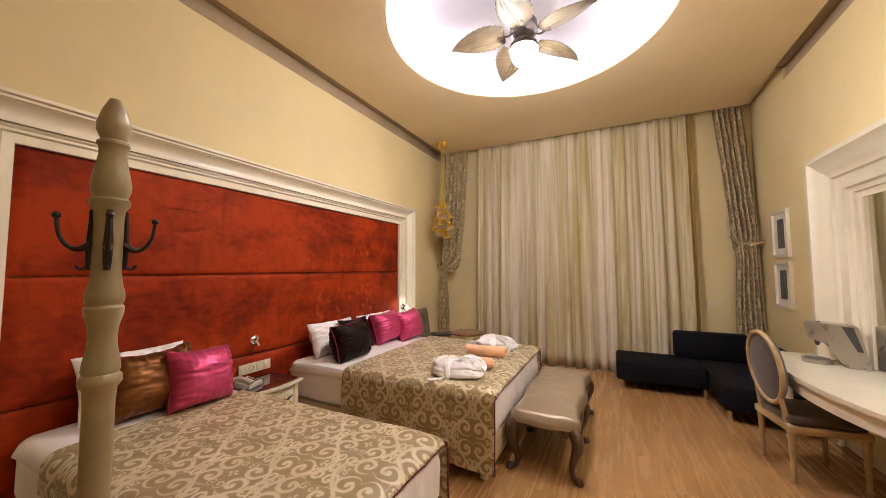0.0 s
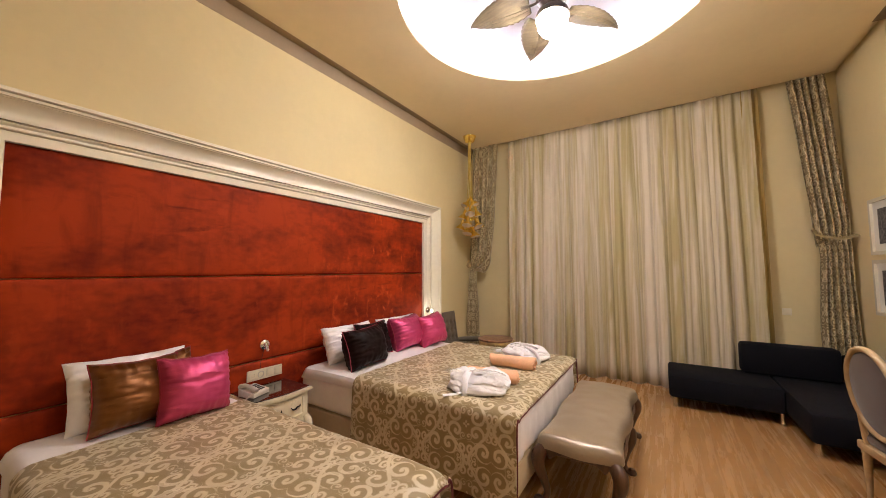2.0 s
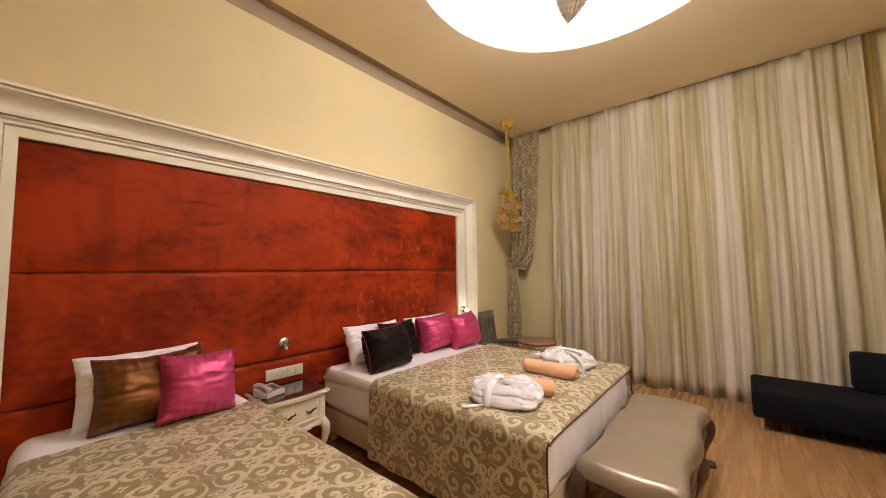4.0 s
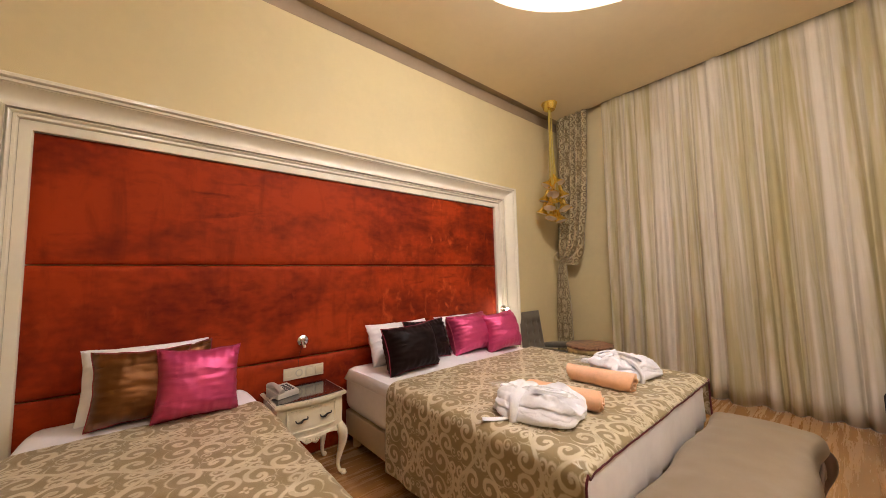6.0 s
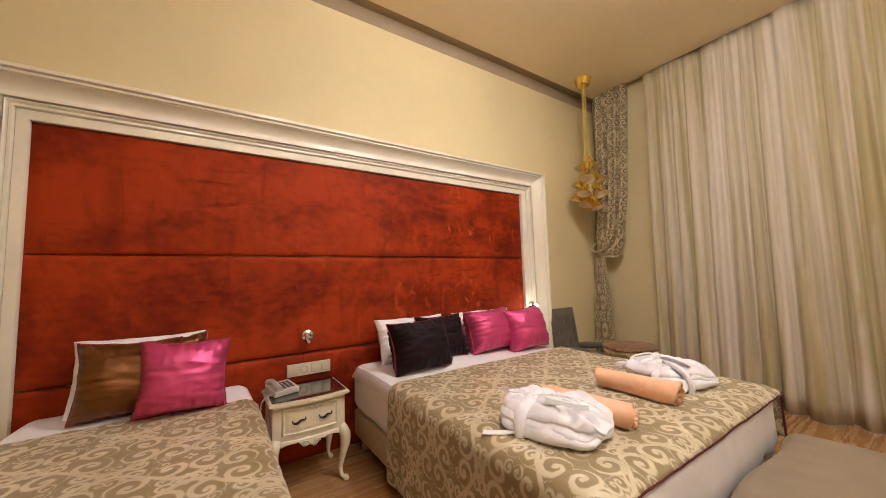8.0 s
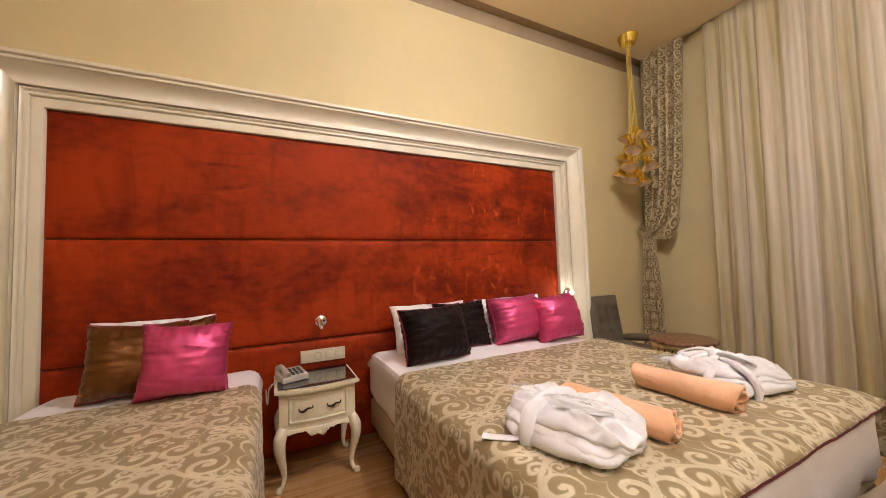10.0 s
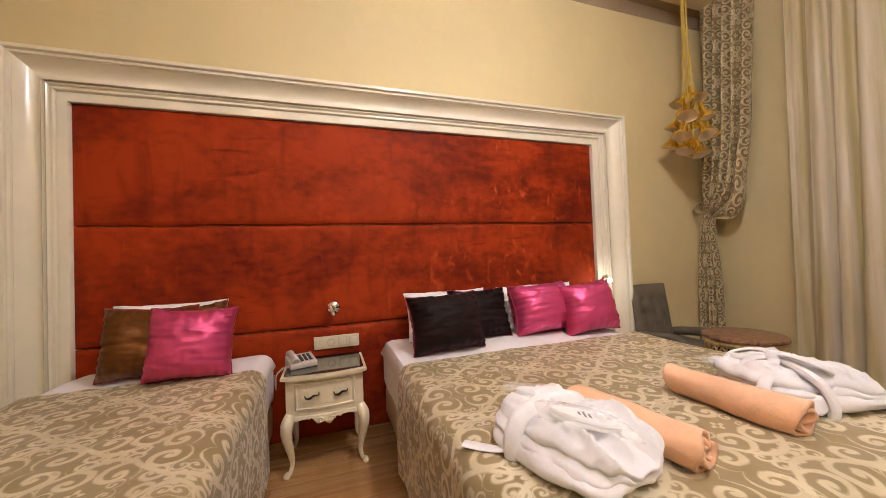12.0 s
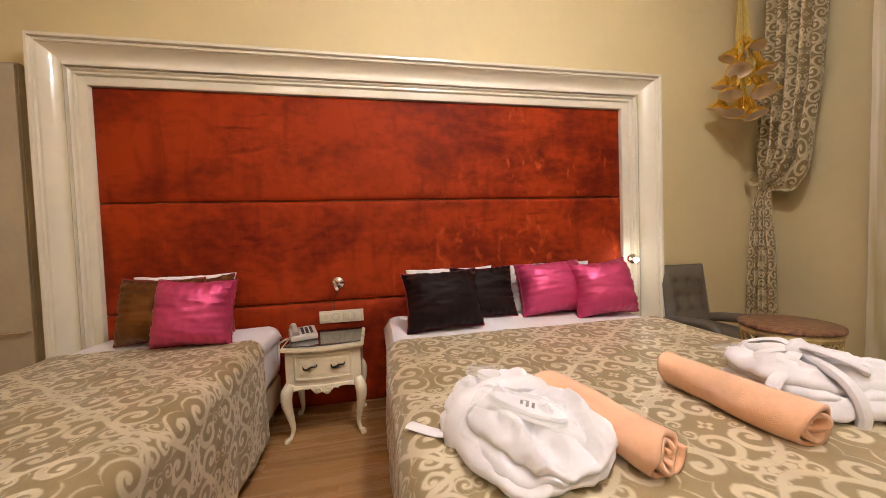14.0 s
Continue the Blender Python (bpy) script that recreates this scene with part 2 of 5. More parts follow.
def box(bm, x0, x1, y0, y1, z0, z1, bevel=0.0, seg=2):
    vs = [bm.verts.new((x, y, z)) for x in (x0, x1) for y in (y0, y1) for z in (z0, z1)]
    fs = [bm.faces.new([vs[i] for i in f]) for f in ((0, 1, 3, 2), (4, 6, 7, 5), (0, 4, 5, 1), (2, 3, 7, 6), (0, 2, 6, 4), (1, 5, 7, 3))]
    if bevel:
        es = list({e for f in fs for e in f.edges})
        bmesh.ops.bevel(bm, geom=es, offset=bevel, segments=seg, profile=0.5, affect="EDGES")
    return bm


def boxes(*dims, bevel=0.0):
    bm = bmesh.new()
    for d in dims:
        box(bm, *d, bevel=bevel)
    return bm


def grid(f, nu, nv, bm=None, closed_u=False, closed_v=False):
    """A sheet f(u, v) -> (place, uv) with UVs in metres."""
    bm = bm or bmesh.new()
    uvl = bm.loops.layers.uv.verify()
    pts = [[f(i / nu, j / nv) for j in range(nv + 1)] for i in range(nu + 1)]
    vs = [[bm.verts.new(pts[i % nu if closed_u else i][j % nv if closed_v else j][0]) if not ((closed_u and i == nu) or (closed_v and j == nv)) else None
           for j in range(nv + 1)] for i in range(nu + 1)]
    for i in range(nu):
        for j in range(nv):
            ij = ((i, j), (i + 1, j), (i + 1, j + 1), (i, j + 1))
            face = bm.faces.new([vs[a % nu if closed_u else a][c % nv if closed_v else c] for a, c in ij])
            for loop, (a, c) in zip(face.loops, ij):
                loop[uvl].uv = pts[a][c][1]
    return bm


def lathe(profile, seg=24, bm=None, at=(0, 0, 0), turn=None, caps=True):
    """Turned shape round z from (radius, height) pairs."""
    bm = bm or bmesh.new()
    m = Matrix.Translation(at) @ (turn or Matrix())
    rings = []
    for r, z in profile:
        if r < 1e-5:
            rings.append([bm.verts.new(m @ Vector((0, 0, z)))])
        else:
            rings.append([bm.verts.new(m @ Vector((r * math.cos(2 * math.pi * k / seg), r * math.sin(2 * math.pi * k / seg), z))) for k in range(seg)])
    for a, b in zip(rings, rings[1:]):
        for k in range(seg):
            q = [a[k % len(a)], a[(k + 1) % len(a)], b[(k + 1) % len(b)], b[k % len(b)]]
            q = list(dict.fromkeys(q))
            if len(q) > 2:
                bm.faces.new(q)
    for ring in (rings[0], rings[-1]):
        if len(ring) > 2 and caps:
            bm.faces.new(ring)
    return bm


def spline(pts, n):
    """A smooth curve through a few points."""
    p = [Vector(q) for q in pts]
    p = [p[0] * 2 - p[1]] + p + [p[-1] * 2 - p[-2]]
    out = []
    for i in range(1, len(p) - 2):
        for k in range(n):
            t = k / n
            a, b, c, d = p[i - 1], p[i], p[i + 1], p[i + 2]
            out.append(0.5 * (2 * b + (c - a) * t + (2 * a - 5 * b + 4 * c - d) * t * t + (3 * b - a - 3 * c + d) * t ** 3))
    return out + [p[-2]]


def tube(pts, r, seg=10, bm=None, flat=1.0, closed=False, caps=True):
    """A rod along points; r one radius or one for each point; flat squashes it along its side."""
    bm = bm or bmesh.new()
    pts = [Vector(p) for p in pts]
    n = len(pts)
    rs = r if isinstance(r, (list, tuple)) else [r] * n
    rings, side = [], None
    for i, p in enumerate(pts):
        d = (pts[(i + 1) % n] - pts[i - 1]) if closed else (pts[min(i + 1, n - 1)] - pts[max(i - 1, 0)])
        d.normalize()
        if side is None:
            side = d.orthogonal().normalized() if abs(d.z) > 0.95 else d.cross(Vector((0, 0, 1))).normalized()
        side = (side - d * side.dot(d)).normalized()
        up = side.cross(d)
        rings.append([bm.verts.new(p + rs[i] * (math.cos(2 * math.pi * k / seg) * side + flat * math.sin(2 * math.pi * k / seg) * up)) for k in range(seg)])
    for i in range(n if closed else n - 1):
        a, b = rings[i], rings[(i + 1) % n]
        for k in range(seg):
            bm.faces.new((a[k], a[(k + 1) % seg], b[(k + 1) % seg], b[k]))
    if caps and not closed:
        bm.faces.new(rings[0])
        bm.faces.new(rings[-1])
    return bm


def resample(vals, n):
    """n values read evenly along a short list."""
    return [float(v) for v in np.interp(np.linspace(0, 1, n), np.linspace(0, 1, len(vals)), vals)]


def sweep_frame(profile, path, outward, bm=None):
    """A moulding: (out, proud) pairs carried along path corners; outward gives the mitre direction at each corner; proud is +x."""
    bm = bm or bmesh.new()
    rings = [[bm.verts.new(Vector(p) + Vector(o) * w + Vector((1, 0, 0)) * h) for w, h in profile] for p, o in zip(path, outward)]
    for a, b in zip(rings, rings[1:]):
        for k in range(len(profile) - 1):
            bm.faces.new((a[k], a[k + 1], b[k + 1], b[k]))
    return bm


def add_mod(ob, kind, **settings):
    md = ob.modifiers.new(kind.lower(), kind)
    for k, v in settings.items():
        setattr(md, k, v)
    return ob


def wob(x, y, z=0.0, s=1.0):
    return noise.noise(Vector((x * s, y * s, z * s)))


# ---- the room ----
setting("wall_west", boxes((WALL_W - 0.3, WALL_W, WALL_S - 0.2, WALL_N + 0.2, 0, 4.3)), M["wall"], "warm cream papered wall behind the headboard", "wall")
setting("wall_east", boxes((WALL_E, WALL_E + 0.3, WALL_S - 0.2, WALL_N + 0.2, 0, 3.75), (WALL_E, WALL_E + 0.3, 5.35, WALL_N + 0.2, 3.75, 4.3), (WALL_E + 0.04, WALL_E + 0.3, WALL_S - 0.2, 5.35, 3.75, 4.3)), M["wall"], "warm cream papered wall behind the desk", "wall")
setting("wall_south", boxes((WALL_W, WALL_E, WALL_S - 0.2, WALL_S, 0, 4.3)), M["wall"], "warm cream papered wall of the entrance", "wall")
WX0, WX1, WZ1 = -2.2, 0.7, 2.9
setting("wall_north", boxes((WALL_W, WX0, WALL_N, WALL_N + 0.2, 0, 4.3), (WX1, WALL_E, WALL_N, WALL_N + 0.2, 0, 4.3),
                            (WX0, WX1, WALL_N, WALL_N + 0.2, WZ1, 4.3)), M["wall"], "warm cream papered wall with a wide balcony window", "wall")
win = setting("window_1", boxes((WX0, WX0 + 0.06, WALL_N + 0.06, WALL_N + 0.12, 0, WZ1), (WX1 - 0.06, WX1, WALL_N + 0.06, WALL_N + 0.12, 0, WZ1),
                                (-0.78, -0.72, WALL_N + 0.06, WALL_N + 0.12, 0.06, WZ1 - 0.06), (WX0 + 0.06, WX1 - 0.06, WALL_N + 0.06, WALL_N + 0.12, WZ1 - 0.06, WZ1),
                                (WX0 + 0.06, WX1 - 0.06, WALL_N + 0.06, WALL_N + 0.12, 0, 0.06)), M["gloss_white"], "white balcony window behind the sheer curtain", "window")
for a, b in ((WX0 + 0.06, -0.78), (-0.72, WX1 - 0.06)):
    pane = part("pane", boxes((a, b, WALL_N + 0.085, WALL_N + 0.095, 0.06, WZ1 - 0.06)), M["glass"], win)
    pane.visible_shadow = False


def ceiling():
    bm = bmesh.new()
    x0, x1, y0, y1, r, z = WALL_W + 0.12, WALL_E - 0.1, WALL_S, WALL_N - 0.17, 1.3, CEIL
    cx, cy = FAN
    angles = sorted([2 * math.pi * k / 96 for k in range(96)] + [math.atan2(y - cy, x - cx) % (2 * math.pi) for x in (x0, x1) for y in (y0, y1)])
    rings = [[], [], [], [], [], [], []]
    for a in angles:
        c, s = math.cos(a), math.sin(a)
        d = min((x1 - cx) / c if c > 1e-9 else (x0 - cx) / c if c < -1e-9 else 1e9, (y1 - cy) / s if s > 1e-9 else (y0 - cy) / s if s < -1e-9 else 1e9)
        for ring, (rad, h) in zip(rings, ((d + 0.45, z + 0.07), (d, z + 0.07), (d, z), (r, z), (r, z + 0.03), (r + 0.2, z + 0.03), (r + 0.2, z + 0.22))):
            ring.append(bm.verts.new((cx + rad * c, cy + rad * s, h)))
    n = len(angles)
    for k, (a, b) in enumerate(zip(rings, rings[1:])):
        for i in range(n):
            f = bm.faces.new((a[i], a[(i + 1) % n], b[(i + 1) % n], b[i]))
            f.material_index = 1 if k >= 4 else 0
    f = bm.faces.new(rings[-1])
    f.material_index = 1
    ob = setting("ceiling", bm, M["ceiling"], "warm beige plaster ceiling with a round lit cove", "ceiling")
    ob.data.materials.append(M["cove"])
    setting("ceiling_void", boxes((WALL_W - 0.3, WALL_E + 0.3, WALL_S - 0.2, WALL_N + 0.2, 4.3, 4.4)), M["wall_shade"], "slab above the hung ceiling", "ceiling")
    led = thing("cove_light", "hidden white light strip round the ceiling cove", "light", (cx, cy, z + 0.07))
    bm = bmesh.new()
    tube([(1.43 * math.cos(2 * math.pi * k / 96), 1.43 * math.sin(2 * math.pi * k / 96), 0) for k in range(96)], 0.02, 6, bm, closed=True)
    part("light_strip", bm, M["led"], led)


ceiling()
# brown strips on the wall top and across the gap at the ceiling edge
setting("trim_1", boxes((WALL_W + 0.001, WALL_W + 0.004, WALL_S, WALL_N, 3.745, CEIL + 0.02), (WALL_W + 0.004, WALL_W + 0.118, WALL_S, WALL_N, CEIL + 0.02, CEIL + 0.03)), M["wall_shade"], "dark brown band in the gap under the ceiling", "trim")
setting("trim_2", boxes((WALL_E + 0.025, WALL_E + 0.04, WALL_S, 5.35, 3.722, CEIL + 0.06), (WALL_E - 0.098, WALL_E + 0.025, WALL_S, 5.35, CEIL + 0.03, CEIL + 0.04)), M["wall_shade"], "dark brown band in the gap under the ceiling", "trim")


def downlight(x, y):
    t = thing("downlight", "small round recessed ceiling light over the desk side", "light", (x, y, CEIL), group="desk side downlights")
    part("rim", lathe([(0.085, -0.001), (0.11, -0.003), (0.11, -0.008), (0.085, -0.012), (0.08, -0.002)], 28), M["chrome"], t)
    part("lens", lathe([(0.08, -0.003), (0.0, -0.004)], 24), M["downlight"], t)


downlight(1.2, 1.2)
downlight(1.2, 2.55)
setting("floor_base", boxes((WALL_W - 0.2, WALL_E + 0.2, WALL_S - 0.2, WALL_N + 0.2, -0.1, -0.012)), M["joint"], "floor slab under the planks", "floor")


# ---- headboard ----
PX, PY0, PY1, PZ = -3.2, 0.8, 4.72, 2.29


def headboard():
    t = thing("headboard", "wide rust velvet wall headboard in a white moulded frame", "headboard", (PX, (PY0 + PY1) / 2, 0))
    half = (PY1 - PY0) / 2
    for z0, z1 in ((0.0, 0.777), (0.783, 1.527), (1.533, PZ)):
        def f(u, v, z0=z0, z1=z1):
            e = min(u, 1 - u) * (PY1 - PY0)
            g = min(v, 1 - v) * (z1 - z0)
            puff = 0.022 * (1 - math.exp(-min(e, 9) / 0.02)) * (0.1 + 0.9 * (1 - math.exp(-g / 0.014)))
            y, z = -half + u * 2 * half, z0 + v * (z1 - z0)
            return (puff - 0.012 + 0.0025 * wob(y, z, 3, 2.3), y, z), (y, z)
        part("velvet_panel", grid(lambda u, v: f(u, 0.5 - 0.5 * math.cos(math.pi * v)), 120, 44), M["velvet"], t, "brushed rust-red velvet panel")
    prof = [(0, -0.04), (0, 0.026), (0.004, 0.031), (0.062, 0.034), (0.066, 0.026), (0.07, 0.044), (0.075, 0.05), (0.09, 0.05), (0.094, 0.042), (0.098, 0.052)]
    # a bead, a wide hollow and a double square lip
    prof += [(0.098 + 0.02 * k / 6, 0.052 + 0.012 * math.sin(math.pi * k / 6)) for k in range(1, 7)]
    prof += [(0.122, 0.046)]
    prof += [(0.122 + 0.13 * k / 16, 0.08 - 0.165 * k / 16 + 0.208 * (k / 16) ** 2) for k in range(17)]
    prof += [(0.256, 0.118), (0.26, 0.134), (0.276, 0.138), (0.279, 0.13), (0.282, 0.15), (0.286, 0.156), (0.305, 0.157), (0.31, 0.152), (0.31, -0.05)]
    prof = [(w, h * 0.82) for w, h in prof]
    path = [(0, -half, 0), (0, -half, PZ), (0, half, PZ), (0, half, 0)]
    out = [(0, -0.8, 0), (0, -0.8, 0.87), (0, 1.04, 0.87), (0, 1.04, 0)]
    for k in range(3):
        part("frame_moulding", sweep_frame(prof, path[k:k + 2], out[k:k + 2]), M["gloss_white"], t, "glossy cream-white stepped moulding", smooth=True)


headboard()


# ---- beds ----
def round_off(d, r=0.085):
    """How far a cloth drops where it goes d past the start of a rounded edge."""
    return 0.0 if d <= 0 else r - math.sqrt(max(0.0, r * r - min(d, r) ** 2))


def bed(name, y0, y1, label, spread_label, left_hang, right_hang, head, foot=-1.02):
    yc, w, length = (y0 + y1) / 2, y1 - y0, foot - (PX + 0.05)
    x0 = PX + 0.05
    t = thing(name, label, "bed", (x0, yc, 0))
    part("divan_base", boxes((0, length - 0.02, -w / 2 + 0.02, w / 2 - 0.02, 0.1, 0.3), bevel=0.02), M["divan"], t, "cream leatherette base")
    for x in (0.08, length - 0.1):
        for y in (-w / 2 + 0.09, w / 2 - 0.09):
            part("leg", lathe([(0.03, 0), (0.035, 0.1)], 12, at=(x, y, 0)), M["divan"], t)
    bm = box(bmesh.new(), 0, length, -w / 2, w / 2, 0.3, 0.64, 0.085, 5)
    bmesh.ops.subdivide_edges(bm, edges=[e for e in bm.edges if e.calc_length() > 0.4], cuts=40, use_grid_fill=True)
    for v in bm.verts:
        v.co += Vector((0.02 * wob(v.co.y, v.co.z * 0.7, 1, 5) + 0.014 * (1 - 3 * abs(wob(v.co.y + 1.1 * v.co.z, v.co.z * 0.6, 4, 8))) + 0.008 * wob(v.co.y + 0.5 * v.co.z, v.co.z * 0.5, 4, 20), 0.01 * wob(v.co.x, v.co.z, 2, 6), 0.005 * wob(v.co.x, v.co.y, 3, 4)))
    part("mattress", bm, M["sheet"], t, "mattress under a white cotton sheet")
    # the sheet folded back under the cushions
    sh = part("folded_sheet", grid(lambda u, v: ((0.06 + u * (head + 0.1), (v - 0.5) * (w + 0.03), 0.652 + 0.012 * math.sin(u * 3.1) + 0.006 * wob(u * 2, v * 6, 5) - round_off(abs(v - 0.5) * w - w / 2 + 0.09)), (u, v)), 20, 40), M["sheet"], t)
    add_mod(sh, "SOLIDIFY", thickness=0.012)
    # bedspread: hangs at the sides, open at the foot
    r = 0.07
    hw = w / 2 + 0.012
    top = 0.668

    def side(v):
        """Walks from the left hem over the top to the right hem: (y, z) and the way out."""
        d = v
        segs = [left_hang, r * math.pi / 2, 2 * (hw - r), r * math.pi / 2, right_hang]
        if d < segs[0]:
            return -hw, top - r - (segs[0] - d), -1, 0
        d -= segs[0]
        if d < segs[1]:
            a = d / r
            return -hw + r - r * math.cos(a), top - r + r * math.sin(a), -math.cos(a), math.sin(a)
        d -= segs[1]
        if d < segs[2]:
            return -hw + r + d, top, 0, 1
        d -= segs[2]
        if d < segs[3]:
            a = d / r
            return hw - r + r * math.sin(a), top - r + r * math.cos(a), math.sin(a), math.cos(a)
        return hw, top - r - (d - segs[3]), 1, 0

    total = left_hang + right_hang + r * math.pi + 2 * (hw - r)

    def f(u, v):
        x = head + u * (length + 0.02 - head)
        y, z, ny, nz = side(v * total)
        k = 0.007 * wob(x, y + z, 7, 3) + 0.004 * wob(x, y + z, 9, 11) + 0.0022 * wob(x * 0.6, y + z, 5, 30)
        hang = max(0, top - r - z)
        k += hang * (0.05 * abs(wob(x, 1, 4, 2.6)) + 0.022 * math.sin(x * 13 + 2 * wob(x, 3, 1, 2)))
        droop = -0.035 * max(0, (u - 0.95) / 0.05) ** 2 if nz > 0.7 else 0
        return (x + 0.006 * wob(y, z, 2, 4), y + ny * k, z + nz * k + droop), (x, v * total)

    sp = part("bedspread", grid(f, 150, 210), M["spread"], t, spread_label)
    add_mod(sp, "SOLIDIFY", thickness=0.01, offset=1)
    pts = [f(1.0, k / 120)[0] for k in range(121)]
    part("piping", tube([(p[0] + 0.003, p[1], p[2]) for p in pts], 0.006, 6), M["piping"], t, "dark maroon edge piping")
    return t


bed("single_bed", 0.86, 1.9, "single bed with white sheets and gold damask bedspread", "gold and cream damask bedspread", 0.1, 0.5, 0.48)
bed("double_bed", 2.63, 4.35, "wide double bed with white sheets and gold damask bedspread", "gold and cream damask bedspread", 0.5, 0.2, 0.755, -0.98)


# ---- curtains ----
def sheer():
    t = thing("sheer_curtain", "floor-length cream sheer curtain in soft folds", "curtain", (-0.85, 6.13, 0))
    x0, x1 = -1.57, 1.72

    def f(u, v):
        x = x0 + u * (x1 - x0)
        fall = 0.4 + 0.6 * (1 - v)
        beat = u * 118 + 6 * wob(u, 0, 1, 7)
        wave = math.sin(beat)
        y = fall * (0.075 * math.copysign(abs(wave) ** 0.7, wave) * (0.45 + 1.1 * abs(wob(u, 0, 8, 6))) + 0.022 * wob(u, v * 0.3, 2, 40)) + 0.006 * math.sin(u * 260)
        y += 0.15 * v + 0.03 * wob(u * 14, v * 0.5, 6)
        lift = 0.022 * max(0.0, wob(u, 0, 3, 9) - 0.25)
        return (x + (0.012 * math.cos(beat) + 0.03 * wob(u * 3, v * 0.8, 4)) * (1 - v), y, (0.004 + lift) * (1 - v) + v * (CEIL + 0.06)), (u * 5, v * 4)
    add_mod(part("sheer_cloth", grid(f, 640, 20), M["sheer"], t), "SOLIDIFY", thickness=0.002)


sheer()

M["satin_pink"] = mat("pink_satin", (0.56, 0.06, 0.17), 0.44, var=0.08, scale=5, bump=0.2, bscale=16, stretch=(1, 0.4, 3.5), metal=0.5)
M["satin_brown"] = mat("bronze_satin", (0.17, 0.062, 0.013), 0.42, var=0.12, scale=5, bump=0.2, bscale=16, stretch=(1, 0.5, 3), metal=0.65)
M["satin_black"] = mat("black_satin", (0.011, 0.005, 0.005), 0.55, var=0.3, scale=6, bump=0.1, bscale=9, spec=0.12)
M["pink_piping"] = mat("crimson_piping", (0.3, 0.015, 0.04), 0.5)
M["terry"] = mat("white_terry", (0.87, 0.84, 0.86), 0.95, var=0.05, scale=14, bump=0.6, bscale=700, sheen=0.4)
M["peach"] = mat("peach_terry", (0.85, 0.48, 0.28), 0.95, var=0.08, scale=10, bump=0.7, bscale=330, sheen=0.4)
M["ivory"] = mat("ivory_lacquer", (0.76, 0.67, 0.49), 0.28, var=0.03, scale=6, coat=0.4)
M["black_glass"] = mat("black_glass", (0.012, 0.013, 0.016), 0.06, var=0.1, coat=1.0, rvar=0.02)
M["iron"] = mat("dark_iron", (0.025, 0.02, 0.018), 0.4, metal=0.7, var=0.3, scale=20)
M["plastic"] = mat("cream_plastic", (0.68, 0.6, 0.45), 0.35, var=0.04)
M["plastic_dark"] = mat("grey_plastic", (0.06, 0.06, 0.065), 0.4, var=0.1)
M["handset"] = mat("phone_grey", (0.5, 0.45, 0.38), 0.4, var=0.05)
M["taupe_wood"] = mat("taupe_paint_wood", (0.27, 0.21, 0.12), 0.32, var=0.1, scale=9, coat=0.35)
M["grey_leather"] = mat("grey_leather", (0.12, 0.1, 0.075), 0.36, var=0.15, scale=7, bump=0.25, bscale=140)
M["brass_carved"] = mat("aged_brass", (0.55, 0.42, 0.18), 0.45, metal=0.3, var=0.35, scale=14, bump=0.4, bscale=90)
M["carved_top"] = mat("carved_walnut", (0.3, 0.15, 0.08), 0.4, scale=7, col2=(0.1, 0.04, 0.022), distort=2.5, coat=0.15, bump=0.5, bscale=45)
M["silver"] = mat("brushed_steel", (0.45, 0.42, 0.39), 0.3, metal=0.85, var=0.03, scale=15)
M["chair_fabric"] = mat("brown_fabric", (0.055, 0.03, 0.02), 0.8, var=0.2, scale=9, bump=0.3, bscale=300, sheen=0.3)
M["chair_wood"] = mat("limed_wood", (0.42, 0.29, 0.15), 0.45, var=0.15, scale=10)
M["print_paper"] = mat("print_paper", (0.7, 0.68, 0.62), 0.8, var=0.03)
M["print_ink"] = mat("print_ink", (0.16, 0.15, 0.14), 0.7, col2=(0.02, 0.02, 0.02), scale=16, distort=2)
M["mirror"] = mat("mirror_silver", (0.85, 0.86, 0.85), 0.03, metal=1.0, var=0.01, rvar=0.01)
M["shade_in"] = mat("shade_lining", (0.75, 0.62, 0.5), 0.7, var=0.04)
M["blade"] = mat("palm_blade", (0.11, 0.08, 0.045), 0.6, var=0.3, scale=9, stretch=(1, 6, 1), bump=0.4, bscale=40)
M["bronze"] = mat("antique_bronze", (0.09, 0.07, 0.055), 0.4, metal=0.6, var=0.3, scale=12)
M["ochre"] = mat("ochre_lining", (0.36, 0.24, 0.06), 0.8, var=0.1, scale=5, stretch=(4, 4, 0.3), sheen=0.2)
M["ochre_band"] = mat("olive_band", (0.3, 0.23, 0.12), 0.7, var=0.25, scale=20)
M["closet"] = mat("closet_laminate", (0.42, 0.34, 0.23), 0.5, var=0.06, scale=3)
M["film"] = mat("clear_film", (0.9, 0.9, 0.9), 0.12, var=0.01, rvar=0.03, bump=0.2, bscale=25)
M["film"].node_tree.nodes["Principled BSDF"].inputs["Alpha"].default_value = 0.26
M["reading_glow"] = emitter("reading_bulb", (1.0, 0.93, 0.82), 75.0)
M["rope"] = mat("gold_cable", (0.5, 0.36, 0.06), 0.5, var=0.1, scale=30)


